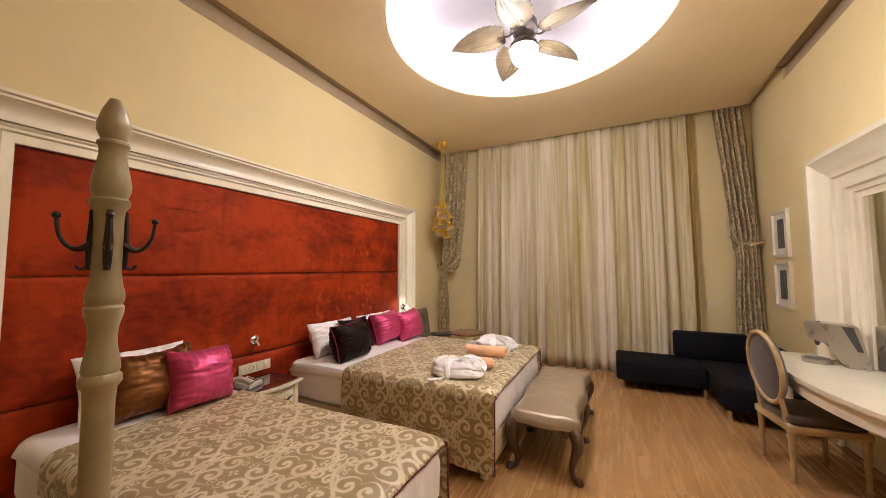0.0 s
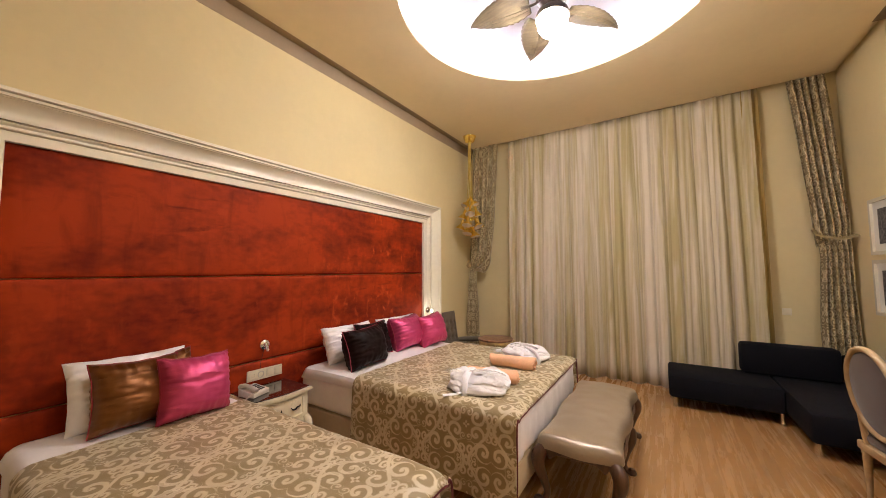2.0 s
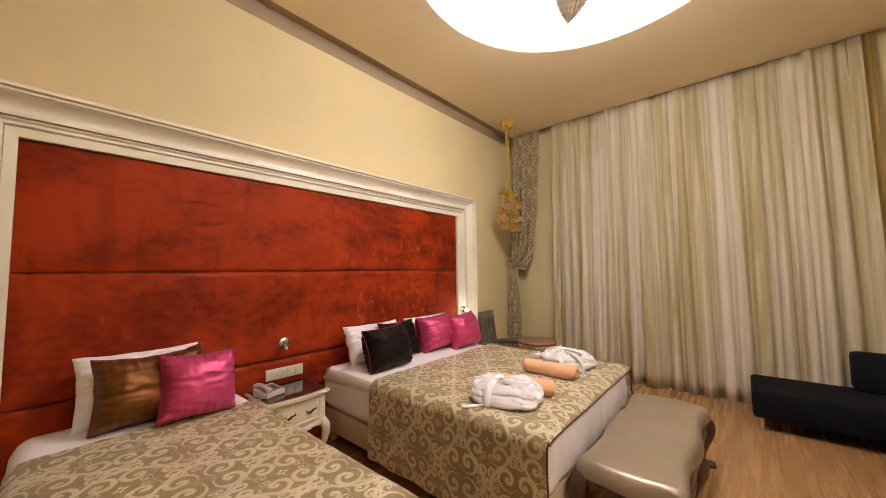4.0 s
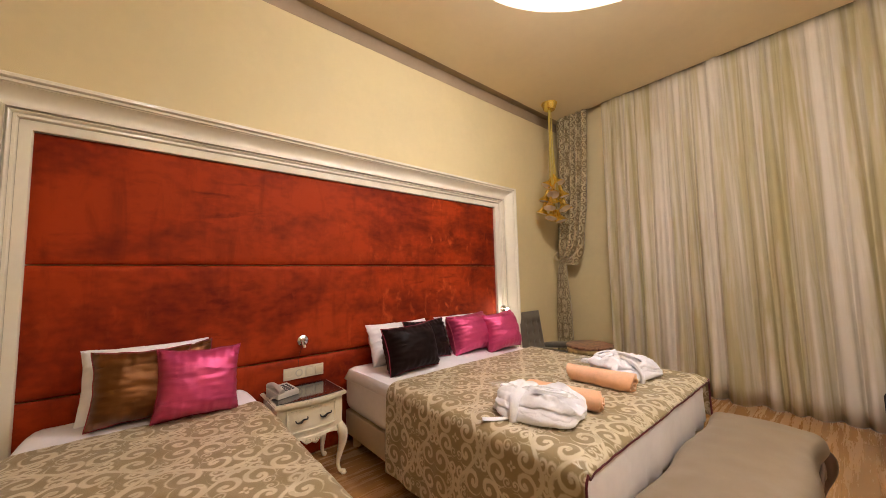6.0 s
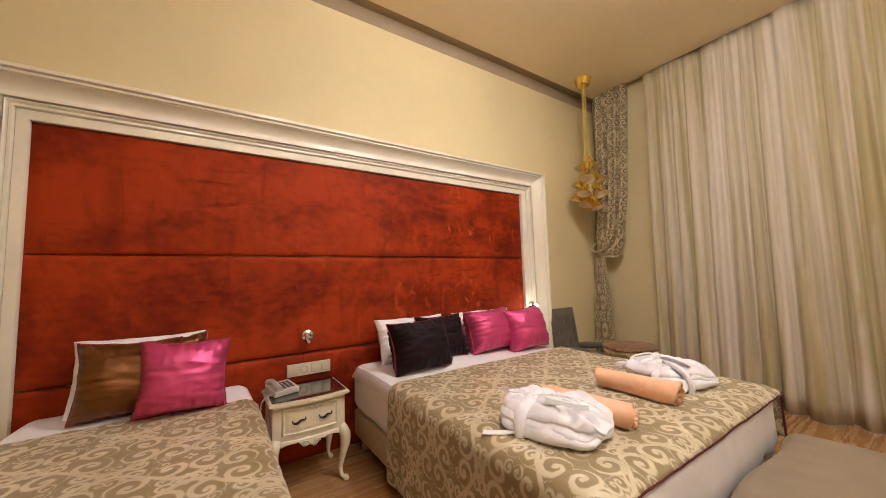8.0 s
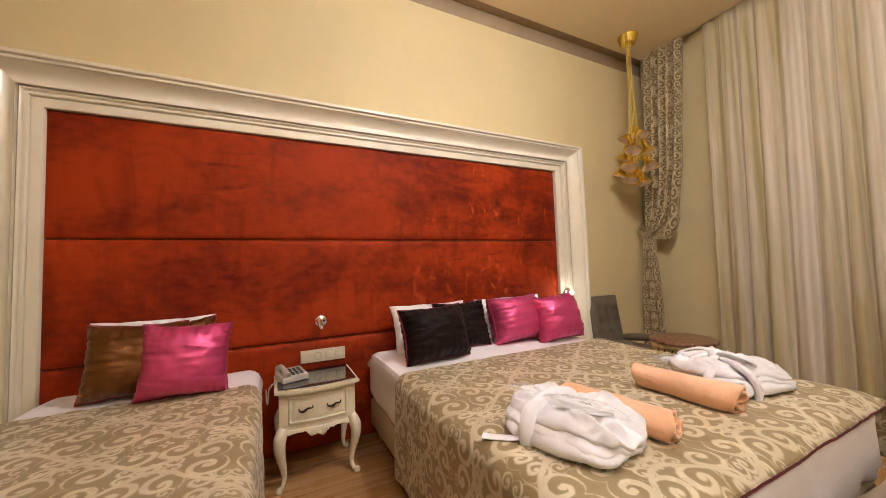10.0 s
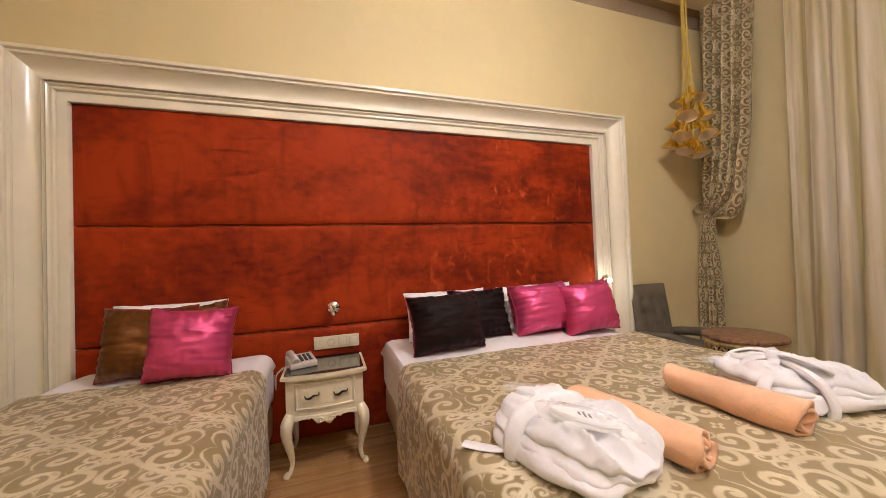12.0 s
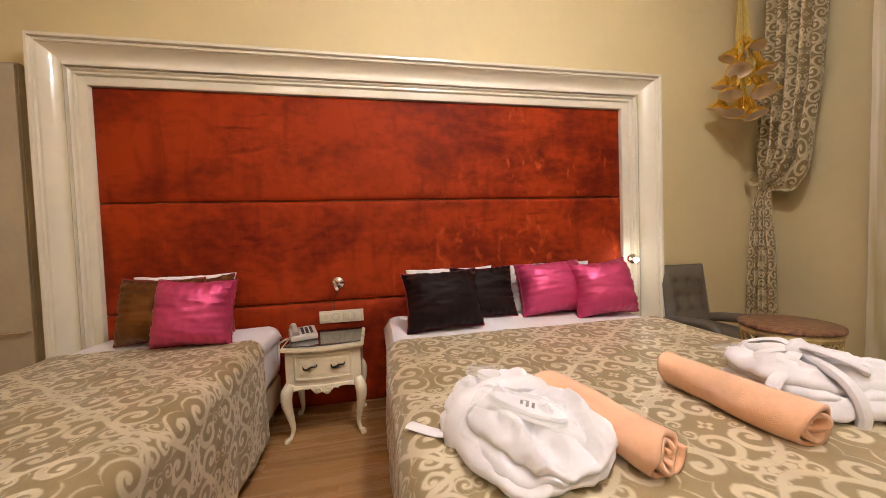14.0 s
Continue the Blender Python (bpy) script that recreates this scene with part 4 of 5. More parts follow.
def slippers(at, rz, tilt):
    t = thing("packed_slippers", "pair of white slippers packed in clear film", "slippers", at, group="packed slippers")
    t.matrix_basis = pose(*at, tilt[0], tilt[1], rz)
    for k, dz in enumerate((0.0, 0.011)):
        bm = bmesh.new()
        loop = [(0.095 * math.cos(a), 0.045 * math.sin(a) * (1 + 0.18 * math.cos(a))) for a in [2 * math.pi * i / 28 for i in range(28)]]
        lo, hi = [bm.verts.new((x, y, dz)) for x, y in loop], [bm.verts.new((x, y, dz + 0.009)) for x, y in loop]
        bm.faces.new(lo), bm.faces.new(hi)
        for i in range(28):
            bm.faces.new((lo[i], lo[(i + 1) % 28], hi[(i + 1) % 28], hi[i]))
        bmesh.ops.bevel(bm, geom=[e for e in bm.edges if abs(e.verts[0].co.z - e.verts[1].co.z) < 1e-5], offset=0.003, segments=2, affect="EDGES")
        part("slipper", bm, M["terry"], t)
    for k, half in enumerate((0.012, 0.02, 0.016)):
        part("print", boxes((-0.02 + k * 0.014, -0.013 + k * 0.014, -half, half, 0.0202, 0.0208)), M["print_ink"], t, "dark printed mark")

    def film(u, v):
        x, y = (u - 0.5) * 0.26, (v - 0.5) * 0.14
        z = 0.024 * max(0, 1 - (2 * u - 1) ** 4) * max(0, 1 - (2 * v - 1) ** 4) ** 0.5 + 0.007 * abs(wob(x, y, at[0], 45)) + 0.005 * wob(x, y, at[1], 90) + 0.004
        return (x, y, z), (u, v)
    f = part("film", grid(film, 44, 26), M["film"], t, "crumpled clear plastic film")
    f.visible_shadow = False
    return t


slippers((-1.29, 2.915, TOP + 0.132), 61, (-6, 12))
slippers((-1.68, 4.12, TOP + 0.02), 60, (0, 4))
slippers((-1.57, 2.97, TOP + 0.085), 75, (0, 12))

# ---- curtains with tiebacks ----
def drape(x_of, label, tie_z, y0, seed, flip):
    t = thing("drape", label, "curtain", (0, y0, 0), group="damask drapes")

    def f(u, v):
        z = 0.012 + v * (CEIL + 0.03)
        xl, xr = x_of(z)
        w = xr - xl
        amp = 0.026 + 0.02 * min(1, w / 0.5)
        near = math.exp(-((z - tie_z) / 0.12) ** 2)
        y = amp * (1 - 0.65 * near) * math.sin(u * 2 * math.pi * 5.5 + 1.2 * wob(u * 3, z, seed, 0.9)) + 0.012 * wob(u * 9, z, seed, 2)
        # the upper cloth sags over the tie at its inner edge
        edge = (u if not flip else 1 - u) ** 3
        sag = -0.3 * edge * math.exp(-((z - tie_z - 0.22) / 0.2) ** 2)
        return (xl + u * w + 0.008 * wob(u * 4, z, seed + 2, 1.5), y - 0.03 * (1 - near) + 0.14 * v, z + sag), (u * 1.25, z)
    add_mod(part("cloth", grid(f, 130, 90), M["drape"], t), "SOLIDIFY", thickness=0.004)
    xl, xr = x_of(tie_z)
    pts = spline([(xl - 0.03, 0.06, tie_z + 0.1), (xl - 0.015, -0.04, tie_z + 0.03), ((xl + xr) / 2, -0.075, tie_z - 0.02), (xr + 0.02, -0.035, tie_z + 0.01), (xr + 0.01, 0.05, tie_z + 0.04)], 8)
    part("tieback", tube(pts, 0.022, 10, flat=0.3), M["ochre_band"], t, "olive tieback band")


def left_edges(z):
    zs = [0, 0.9, 1.45, 1.62, 1.78, 1.95, 2.4, 3.9]
    return float(np.interp(z, zs, [-3.235, -3.22, -3.19, -3.17, -3.17, -3.17, -3.15, -3.13])), float(np.interp(z, zs, [-2.95, -2.99, -3.04, -3.06, -2.9, -2.76, -2.68, -2.62]))


def right_edges(z):
    zs = [0, 0.9, 1.7, 1.9, 2.1, 2.5, 3.9]
    return float(np.interp(z, zs, [1.31, 1.32, 1.36, 1.36, 1.34, 1.29, 1.19])), float(np.interp(z, zs, [1.63, 1.62, 1.61, 1.62, 1.62, 1.6, 1.54]))


drape(left_edges, "olive and cream damask drape tied back beside the corner", 1.64, 6.14, 3, False)
drape(right_edges, "olive and cream damask drape tied back beside the sofa", 1.93, 6.17, 9, True)
lin = thing("blackout_lining", "narrow ochre edge of the blackout curtain behind the sheer", "curtain", (0.86, 6.21, 0))
add_mod(part("lining_cloth", grid(lambda u, v: ((-0.16 + u * 0.24, 0.02 * math.sin(u * 16) + 0.12 * v, 0.02 + v * (CEIL + 0.03)), (u, v * 4)), 24, 12), M["ochre"], lin), "SOLIDIFY", thickness=0.003)


# ---- pendant lamp ----
def pendant():
    cx, cy = -2.89, 5.66
    t = thing("pendant_lamp", "gold pendant cluster of small cone shades on gold cables", "lamp", (cx, cy, CEIL))
    part("canopy", lathe([(0, -0.1), (0.05, -0.1), (0.075, -0.094), (0.084, -0.08), (0.1, -0.03), (0.11, -0.012), (0.112, 0.0), (0, 0)], 28), M["gold"], t, "polished gold canopy")
    rng = random.Random(5)
    tiers = [(-1.17, 0.065, 3), (-1.35, 0.115, 4), (-1.53, 0.155, 5), (-1.66, 0.075, 3)]
    for tier, (z, rad, n) in enumerate(tiers):
        for k in range(n):
            a = 2 * math.pi * (k + 0.37 * tier) / n + rng.uniform(-0.2, 0.2)
            p = Vector((rad * math.cos(a), rad * math.sin(a), z + rng.uniform(-0.03, 0.03)))
            tilt = Matrix.Rotation(a, 4, "Z") @ Matrix.Rotation(radians(-rng.uniform(14, 34)), 4, "Y")
            prof = [(0.0, 0.121), (0.02, 0.12), (0.023, 0.115), (0.024, 0.04), (0.03, 0.026), (0.05, 0.0), (0.074, -0.03), (0.083, -0.048), (0.084, -0.053)]
            sh = part("shade", lathe(prof, 20, turn=Matrix.Translation(p) @ tilt, caps=False), M["gold"], t, "polished gold cone shade")
            part("lining", lathe([(0.082, -0.05), (0.07, -0.03), (0.046, -0.004), (0.022, 0.02), (0, 0.022)], 20, turn=Matrix.Translation(p) @ tilt, caps=False), M["shade_in"], sh, "pale shade lining")
            top = p + (tilt.to_3x3() @ Vector((0, 0, 0.118)))
            pts = spline([(0.02 * math.cos(a), 0.02 * math.sin(a), -0.08), (0.022 * math.cos(a), 0.022 * math.sin(a), -0.6), (top.x * 0.6, top.y * 0.6, (top.z - 0.75) / 2 - 0.28), tuple(top)], 6)
            part("cable", tube(pts, 0.0045, 6), M["rope"], t)


pendant()


# ---- ceiling fan ----
def fan():
    t = thing("ceiling_fan", "bronze ceiling fan with five palm-leaf blades and a lit globe", "fan", (*FAN, CEIL + 0.26))
    part("rod", lathe([(0.06, -0.042), (0.06, -0.06), (0.03, -0.08), (0.016, -0.09), (0.016, -0.25)], 16), M["bronze"], t)
    part("motor", lathe([(0.03, -0.12), (0.06, -0.13), (0.1, -0.16), (0.125, -0.2), (0.13, -0.3), (0.1, -0.345), (0.075, -0.385), (0.06, -0.4)], 28), M["bronze"], t)
    part("lamp_cup", lathe([(0.06, -0.38), (0.1, -0.392), (0.128, -0.42), (0.138, -0.468), (0.135, -0.47), (0.124, -0.425), (0.098, -0.398), (0.055, -0.386)], 28, caps=False), M["bronze"], t, "dark bronze cup over the globe")
    part("globe", lathe([(0.05, -0.4), (0.085, -0.415), (0.113, -0.45), (0.121, -0.495), (0.115, -0.54), (0.09, -0.585), (0.05, -0.61), (0, -0.62)], 28), M["globe"], t, "lit opal glass globe")
    for k in range(5):
        a = radians(-28 + 72 * k)
        m = Matrix.Rotation(a, 4, "Z") @ Matrix.Rotation(radians(12), 4, "X")

        def leaf(u, v, m=m):
            x = 0.17 + u * 0.52
            half = 0.14 * math.sin(math.pi * min(1, 0.12 + u * 0.88) ** 0.8) ** 0.75 * (1 + 0.04 * math.sin(u * 60))
            y = (2 * v - 1) * half
            z = -0.36 + 0.02 * abs(2 * v - 1) - 0.05 * u * u + 0.004 * math.sin(v * 40)
            return m @ Vector((x, y, z)), (x, y)
        bl = part("blade", grid(leaf, 30, 14), M["blade"], t, "carved palm-leaf blade")
        add_mod(bl, "SOLIDIFY", thickness=0.008)
        part("bracket", tube([m @ Vector(p) for p in spline([(0.08, 0, -0.33), (0.14, 0, -0.362), (0.24, 0, -0.362)], 5)], 0.014, 8, flat=0.5), M["bronze"], bl)


fan()


# ---- bench ----
def bench():
    t = thing("bench", "champagne leather bench with dark carved cabriole legs", "bench", (-0.68, 3.63, 0))
    w, l = 0.52, 1.44

    def outline(a, grow=0.0):
        ca, sa = math.cos(a), math.sin(a)
        e = 2 / 7
        x = (w / 2 + grow) * math.copysign(abs(ca) ** e, ca)
        y = (l / 2 + grow) * math.copysign(abs(sa) ** e, sa)
        wav = 0.02 * math.cos(2 * math.pi * (y / l) * 2) if abs(x) > w * 0.45 else 0
        wavx = 0.018 * math.cos(2 * math.pi * x / w) if abs(y) > l * 0.47 else 0
        return x + math.copysign(wav, x), y + math.copysign(wavx, y)

    def pad(u, v):
        a, b = 2 * u - 1, 2 * v - 1
        a, b = math.copysign(1 - (1 - abs(a)) ** 1.6, a), math.copysign(1 - (1 - abs(b)) ** 1.6, b)
        x, y = a * w / 2, b * l / 2
        cx, cy = max(0.0, abs(x) - w / 2 + 0.07), max(0.0, abs(y) - l / 2 + 0.07)
        far = math.hypot(cx, cy)
        if far > 0.07:
            x -= math.copysign(cx * (1 - 0.07 / far), x)
            y -= math.copysign(cy * (1 - 0.07 / far), y)
            far = 0.07
        z = 0.372 + 0.085 * (1 - (far / 0.07) ** 3) ** 0.5 + 0.028 * (1 - a * a) * (1 - b ** 4) + 0.003 * wob(x, y, 1, 9)
        x += 0.016 * math.cos(4 * math.pi * y / l) * a ** 3
        y += 0.016 * math.cos(2 * math.pi * x / w) * b ** 5
        return (x, y, z), (x, y)
    part("seat", grid(pad, 48, 96), M["bench_leather"], t, "padded champagne leather seat")

    def rail(u, v):
        a = 2 * math.pi * u
        x, y = outline(a, -0.012)
        low = 0.335 + 0.022 * math.cos(a * 12)
        return (x, y, 0.375 - v * (0.375 - low)), (u, v)
    add_mod(part("rail", grid(rail, 160, 4, closed_u=True), M["dark_wood"], t, "carved dark wood rail"), "SOLIDIFY", thickness=0.02)
    for y in (-l / 2 + 0.05, 0.0, l / 2 - 0.05):
        for x in (-w / 2 + 0.045, w / 2 - 0.045):
            leg = part("leg", cabriole(0.37, (math.copysign(1.6, x), math.copysign(1.0, y) if y else 0), 0.042, 0.02, 0.027), M["dark_wood"], t)
            leg.location = (x, y, 0)


bench()


# ---- sofa ----
def sofa():
    t = thing("corner_sofa", "low dark navy corner sofa on chrome legs", "sofa", (0.72, 5.35, 0))
    part("seat", boxes((-0.88, 0.1, -0.02, 0.68, 0.12, 0.37), bevel=0.035), M["navy"], t)
    part("chaise", boxes((0.104, 0.86, -0.68, 0.68, 0.12, 0.37), bevel=0.035), M["navy"], t)
    part("backrest", boxes((-0.16, 0.66, 0.5, 0.68, 0.37, 0.72), bevel=0.04), M["navy"], t)
    part("backrest", boxes((0.68, 0.86, -0.3, 0.68, 0.37, 0.66), bevel=0.04), M["navy"], t)
    for x, y in ((-0.82, 0.04), (-0.82, 0.6), (0.08, 0.04), (0.16, -0.6), (0.8, -0.6), (0.8, 0.6)):
        part("leg", lathe([(0.022, 0), (0.026, 0.006), (0.023, 0.03), (0.023, 0.12)], 14, at=(x, y, 0)), M["chrome"], t, "short chrome leg")


sofa()


# ---- armchair and carved table ----
def armchair():
    t = thing("armchair", "grey leather armchair with a button-tufted back", "armchair", (-2.83, 5.24, 0), 0)
    bm = box(bmesh.new(), -0.2, 0.32, -0.21, 0.21, 0.26, 0.43, 0.04, 3)
    part("seat", bm, M["grey_leather"], t)

    def back(u, v):
        y, z = (u - 0.5) * 0.42, 0.3 + v * 0.6
        e = min(u, 1 - u, v, 1 - v)
        x = -0.2 - 0.09 * v + 0.035 * min(1, e / 0.12)
        for i in range(3):
            for j in range(3):
                by, bz = -0.12 + 0.12 * i, 0.52 + 0.12 * j
                x -= 0.022 * math.exp(-((y - by) ** 2 + (z - bz) ** 2) / 0.0012)
        return (x, y, z), (y, z)
    bk = part("backrest", grid(back, 44, 48), M["grey_leather"], t, "tufted grey leather back")
    add_mod(bk, "SOLIDIFY", thickness=0.06, offset=0)
    for i in range(3):
        for j in range(3):
            part("button", lathe([(0, 0.004), (0.008, 0.003), (0.01, 0)], 10, turn=Matrix.Rotation(radians(90), 4, "Y"), at=(-0.2 - 0.09 * (0.22 + 0.12 * j) / 0.6 + 0.043, -0.12 + 0.12 * i, 0.52 + 0.12 * j)), M["grey_leather"], bk)
    for s in (-1, 1):
        pts = spline([(-0.21, s * 0.22, 0.44), (-0.1, s * 0.232, 0.465), (0.06, s * 0.24, 0.485), (0.2, s * 0.24, 0.495), (0.26, s * 0.235, 0.44), (0.24, s * 0.23, 0.28)], 6)
        part("arm", tube(pts, 0.04, 14), M["grey_leather"], t, "padded grey leather arm")
    for x in (-0.16, 0.27):
        for y in (-0.18, 0.18):
            part("leg", lathe([(0.013, 0), (0.022, 0.27)], 10, at=(x, y, 0)), M["dark_wood"], t)


armchair()


def carved_table():
    t = thing("side_table", "round side table with carved brown wooden top and pierced brass sides", "table", (-2.2, 5.1, 0))
    t.scale = (0.74, 0.74, 1.1)
    part("top", lathe([(0, 0.565), (0.31, 0.565), (0.33, 0.56), (0.335, 0.55), (0.33, 0.54), (0.3, 0.535), (0, 0.535)], 48), M["carved_top"], t, "carved brown wooden top")
    for z0, z1, r in ((0.5, 0.535, 0.315), (0.3, 0.325, 0.3), (0.0, 0.03, 0.29)):
        part("ring", lathe([(r - 0.02, z0), (r, z0), (r + 0.008, (z0 + z1) / 2), (r, z1), (r - 0.02, z1)], 48), M["brass_carved"], t)
    for k in range(24):
        a = 2 * math.pi * k / 24
        bm = bmesh.new()
        for (z, rad) in ((0.41, 0.065),):
            loop = [(0.305 * math.cos(a + 0.105 * math.cos(b)), 0.305 * math.sin(a + 0.105 * math.cos(b)), z + 0.085 * math.sin(b)) for b in [2 * math.pi * i / 16 for i in range(16)]]
            tube(loop, 0.008, 6, bm, closed=True)
            tube([(0.305 * math.cos(a + 0.13 * s), 0.305 * math.sin(a + 0.13 * s), 0.33 + 0.17 * (s + 1) / 2) for s in (-1, -0.5, 0, 0.5, 1)], 0.007, 6, bm)
        part("fretwork", bm, M["brass_carved"], t, "pierced brass scroll")
    part("drum", lathe([(0.265, 0.03), (0.27, 0.5)], 40), M["dark_wood"], t)
    for k in range(12):
        a = 2 * math.pi * k / 12
        part("baluster", lathe([(0.016, 0.03), (0.02, 0.06), (0.01, 0.1), (0.022, 0.17), (0.01, 0.24), (0.018, 0.3)], 10, at=(0.28 * math.cos(a), 0.28 * math.sin(a), 0)), M["brass_carved"], t)


carved_table()


# ---- coat stand ----
def coat_stand():
    t = thing("coat_stand", "turned taupe wooden coat stand with dark iron hooks", "coat stand", (-1.0, 0.46, 0))
    prof = [(0, 1.897), (0.012, 1.893), (0.024, 1.872), (0.033, 1.845), (0.033, 1.832), (0.026, 1.818), (0.024, 1.814), (0.031, 1.81), (0.032, 1.805), (0.027, 1.8),
            (0.026, 1.785), (0.033, 1.755), (0.039, 1.73), (0.038, 1.718), (0.033, 1.708), (0.033, 1.704), (0.038, 1.7), (0.038, 1.692), (0.03, 1.682), (0.028, 1.66),
            (0.028, 1.565), (0.031, 1.545), (0.037, 1.525), (0.036, 1.512), (0.033, 1.509), (0.033, 1.506), (0.037, 1.502), (0.036, 1.49), (0.029, 1.47), (0.026, 1.45),
            (0.028, 1.43), (0.034, 1.405), (0.036, 1.39), (0.033, 1.384), (0.04, 1.376), (0.04, 1.366), (0.031, 1.356), (0.029, 1.33), (0.029, 0.45), (0.036, 0.42), (0.036, 0.3), (0.02, 0.22), (0, 0.2)]
    prof = [(r * 0.76, z) for r, z in prof]
    part("pole", lathe(prof, 28), M["taupe_wood"], t, "turned taupe pole with a pointed finial")
    for k in range(4):
        a = radians(-19 + 90 * k)
        m = Matrix.Rotation(a, 4, "Z")
        hook = bmesh.new()
        pts = spline([(0.02, 0, 1.618), (0.036, 0, 1.608), (0.05, 0, 1.612), (0.062, 0, 1.632), (0.066, 0, 1.662)], 7)
        tube([m @ p for p in pts], resample([0.008, 0.0052, 0.0034, 0.003, 0.003], len(pts)), 8, hook)
        lathe([(0, 0.006), (0.0045, 0.0045), (0.0065, 0), (0.0045, -0.0045), (0, -0.006)], 12, hook, at=m @ Vector((0.066, 0, 1.666)))
        hk = part("hook", hook, M["iron"], t, "dark iron double hook")
        pts = spline([(0.021, 0, 1.592), (0.026, 0, 1.576), (0.035, 0, 1.572), (0.04, 0, 1.579)], 6)
        part("lower_hook", tube([m @ p for p in pts], 0.0026, 8), M["iron"], hk)
        part("back_plate", tube([m @ Vector((0.022, 0, z)) for z in (1.57, 1.585, 1.62, 1.65, 1.68)], [0.005, 0.007, 0.008, 0.006, 0.005], 8, flat=0.6), M["iron"], hk)
        pts = spline([(0.02, 0, 0.36), (0.1, 0, 0.33), (0.2, 0, 0.2), (0.27, 0, 0.05), (0.32, 0, 0.024)], 6)
        part("foot", tube([m @ p for p in pts], resample([0.026, 0.022, 0.02, 0.02, 0.022], len(pts)), 10), M["taupe_wood"], t)


coat_stand()


# ---- desk side of the room ----
def mirror():
    t = thing("wall_mirror", "tall mirror in a wide white stepped moulding above the desk", "mirror", (WALL_E, 3.65, 0))
    prof = [(0, -0.02), (0, 0.03), (0.05, 0.032), (0.055, 0.055), (0.09, 0.06), (0.1, 0.09), (0.2, 0.095), (0.21, 0.12), (0.26, 0.13), (0.3, 0.16), (0.36, 0.18), (0.38, 0.2), (0.42, 0.2), (0.42, -0.02)]
    prof = [(w, -h) for w, h in prof]
    y0, y1, z0, z1 = -1.2, 0.42, 0.79, 2.14
    path = [(0, y0, z0), (0, y0, z1), (0, y1, z1), (0, y1, z0)]
    out = [(0, -1, 0), (0, -1, 1), (0, 1, 1), (0, 1, 0)]
    for k in range(3):
        part("frame_moulding", sweep_frame(prof, path[k:k + 2], out[k:k + 2]), M["gloss_white"], t, "white stepped moulding")
    part("glass", boxes((-0.02, -0.005, y0, y1, z0, z1)), M["mirror"], t, "mirror glass")


mirror()


def desk():
    t = thing("desk", "long white lacquered desk with a bowed moulded front", "desk", (WALL_E, 3.6, 0))

    def slab(z0, z1, back, inset, bevel):
        """A board whose front swells towards the room at its middle."""
        bm = bmesh.new()
        front = [(-0.41 + inset - 0.24 * math.sin(math.pi * k / 24) ** 0.8, 1.0 - inset - k / 24 * (2.0 - 2 * inset)) for k in range(25)]
        loop = [(-back, -1.0 + inset), (-back, 1.0 - inset)] + front
        lo, hi = [bm.verts.new((x, y, z0)) for x, y in loop], [bm.verts.new((x, y, z1)) for x, y in loop]
        bm.faces.new(lo), bm.faces.new(hi)
        for k in range(len(loop)):
            bm.faces.new((lo[k], lo[(k + 1) % len(loop)], hi[(k + 1) % len(loop)], hi[k]))
        bmesh.ops.bevel(bm, geom=[e for e in bm.edges if abs(e.verts[0].co.z - e.verts[1].co.z) < 1e-5], offset=bevel, segments=2, affect="EDGES")
        return bm
    part("top", slab(0.755, 0.785, 0.004, 0.0, 0.007), M["gloss_white"], t, "glossy white top")
    part("edge_moulding", slab(0.735, 0.755, 0.006, 0.014, 0.005), M["gloss_white"], t)
    part("rail", slab(0.65, 0.735, 0.008, 0.03, 0.004), M["gloss_white"], t)
    for y in (-0.94, 0.94):
        for x in (-0.36, -0.05):
            leg = part("leg", cabriole(0.66, (-1 if x < -0.2 else 0.3, math.copysign(1, y)), 0.035, 0.016, 0.022), M["gloss_white"], t)
            leg.location = (x, y, 0)


desk()


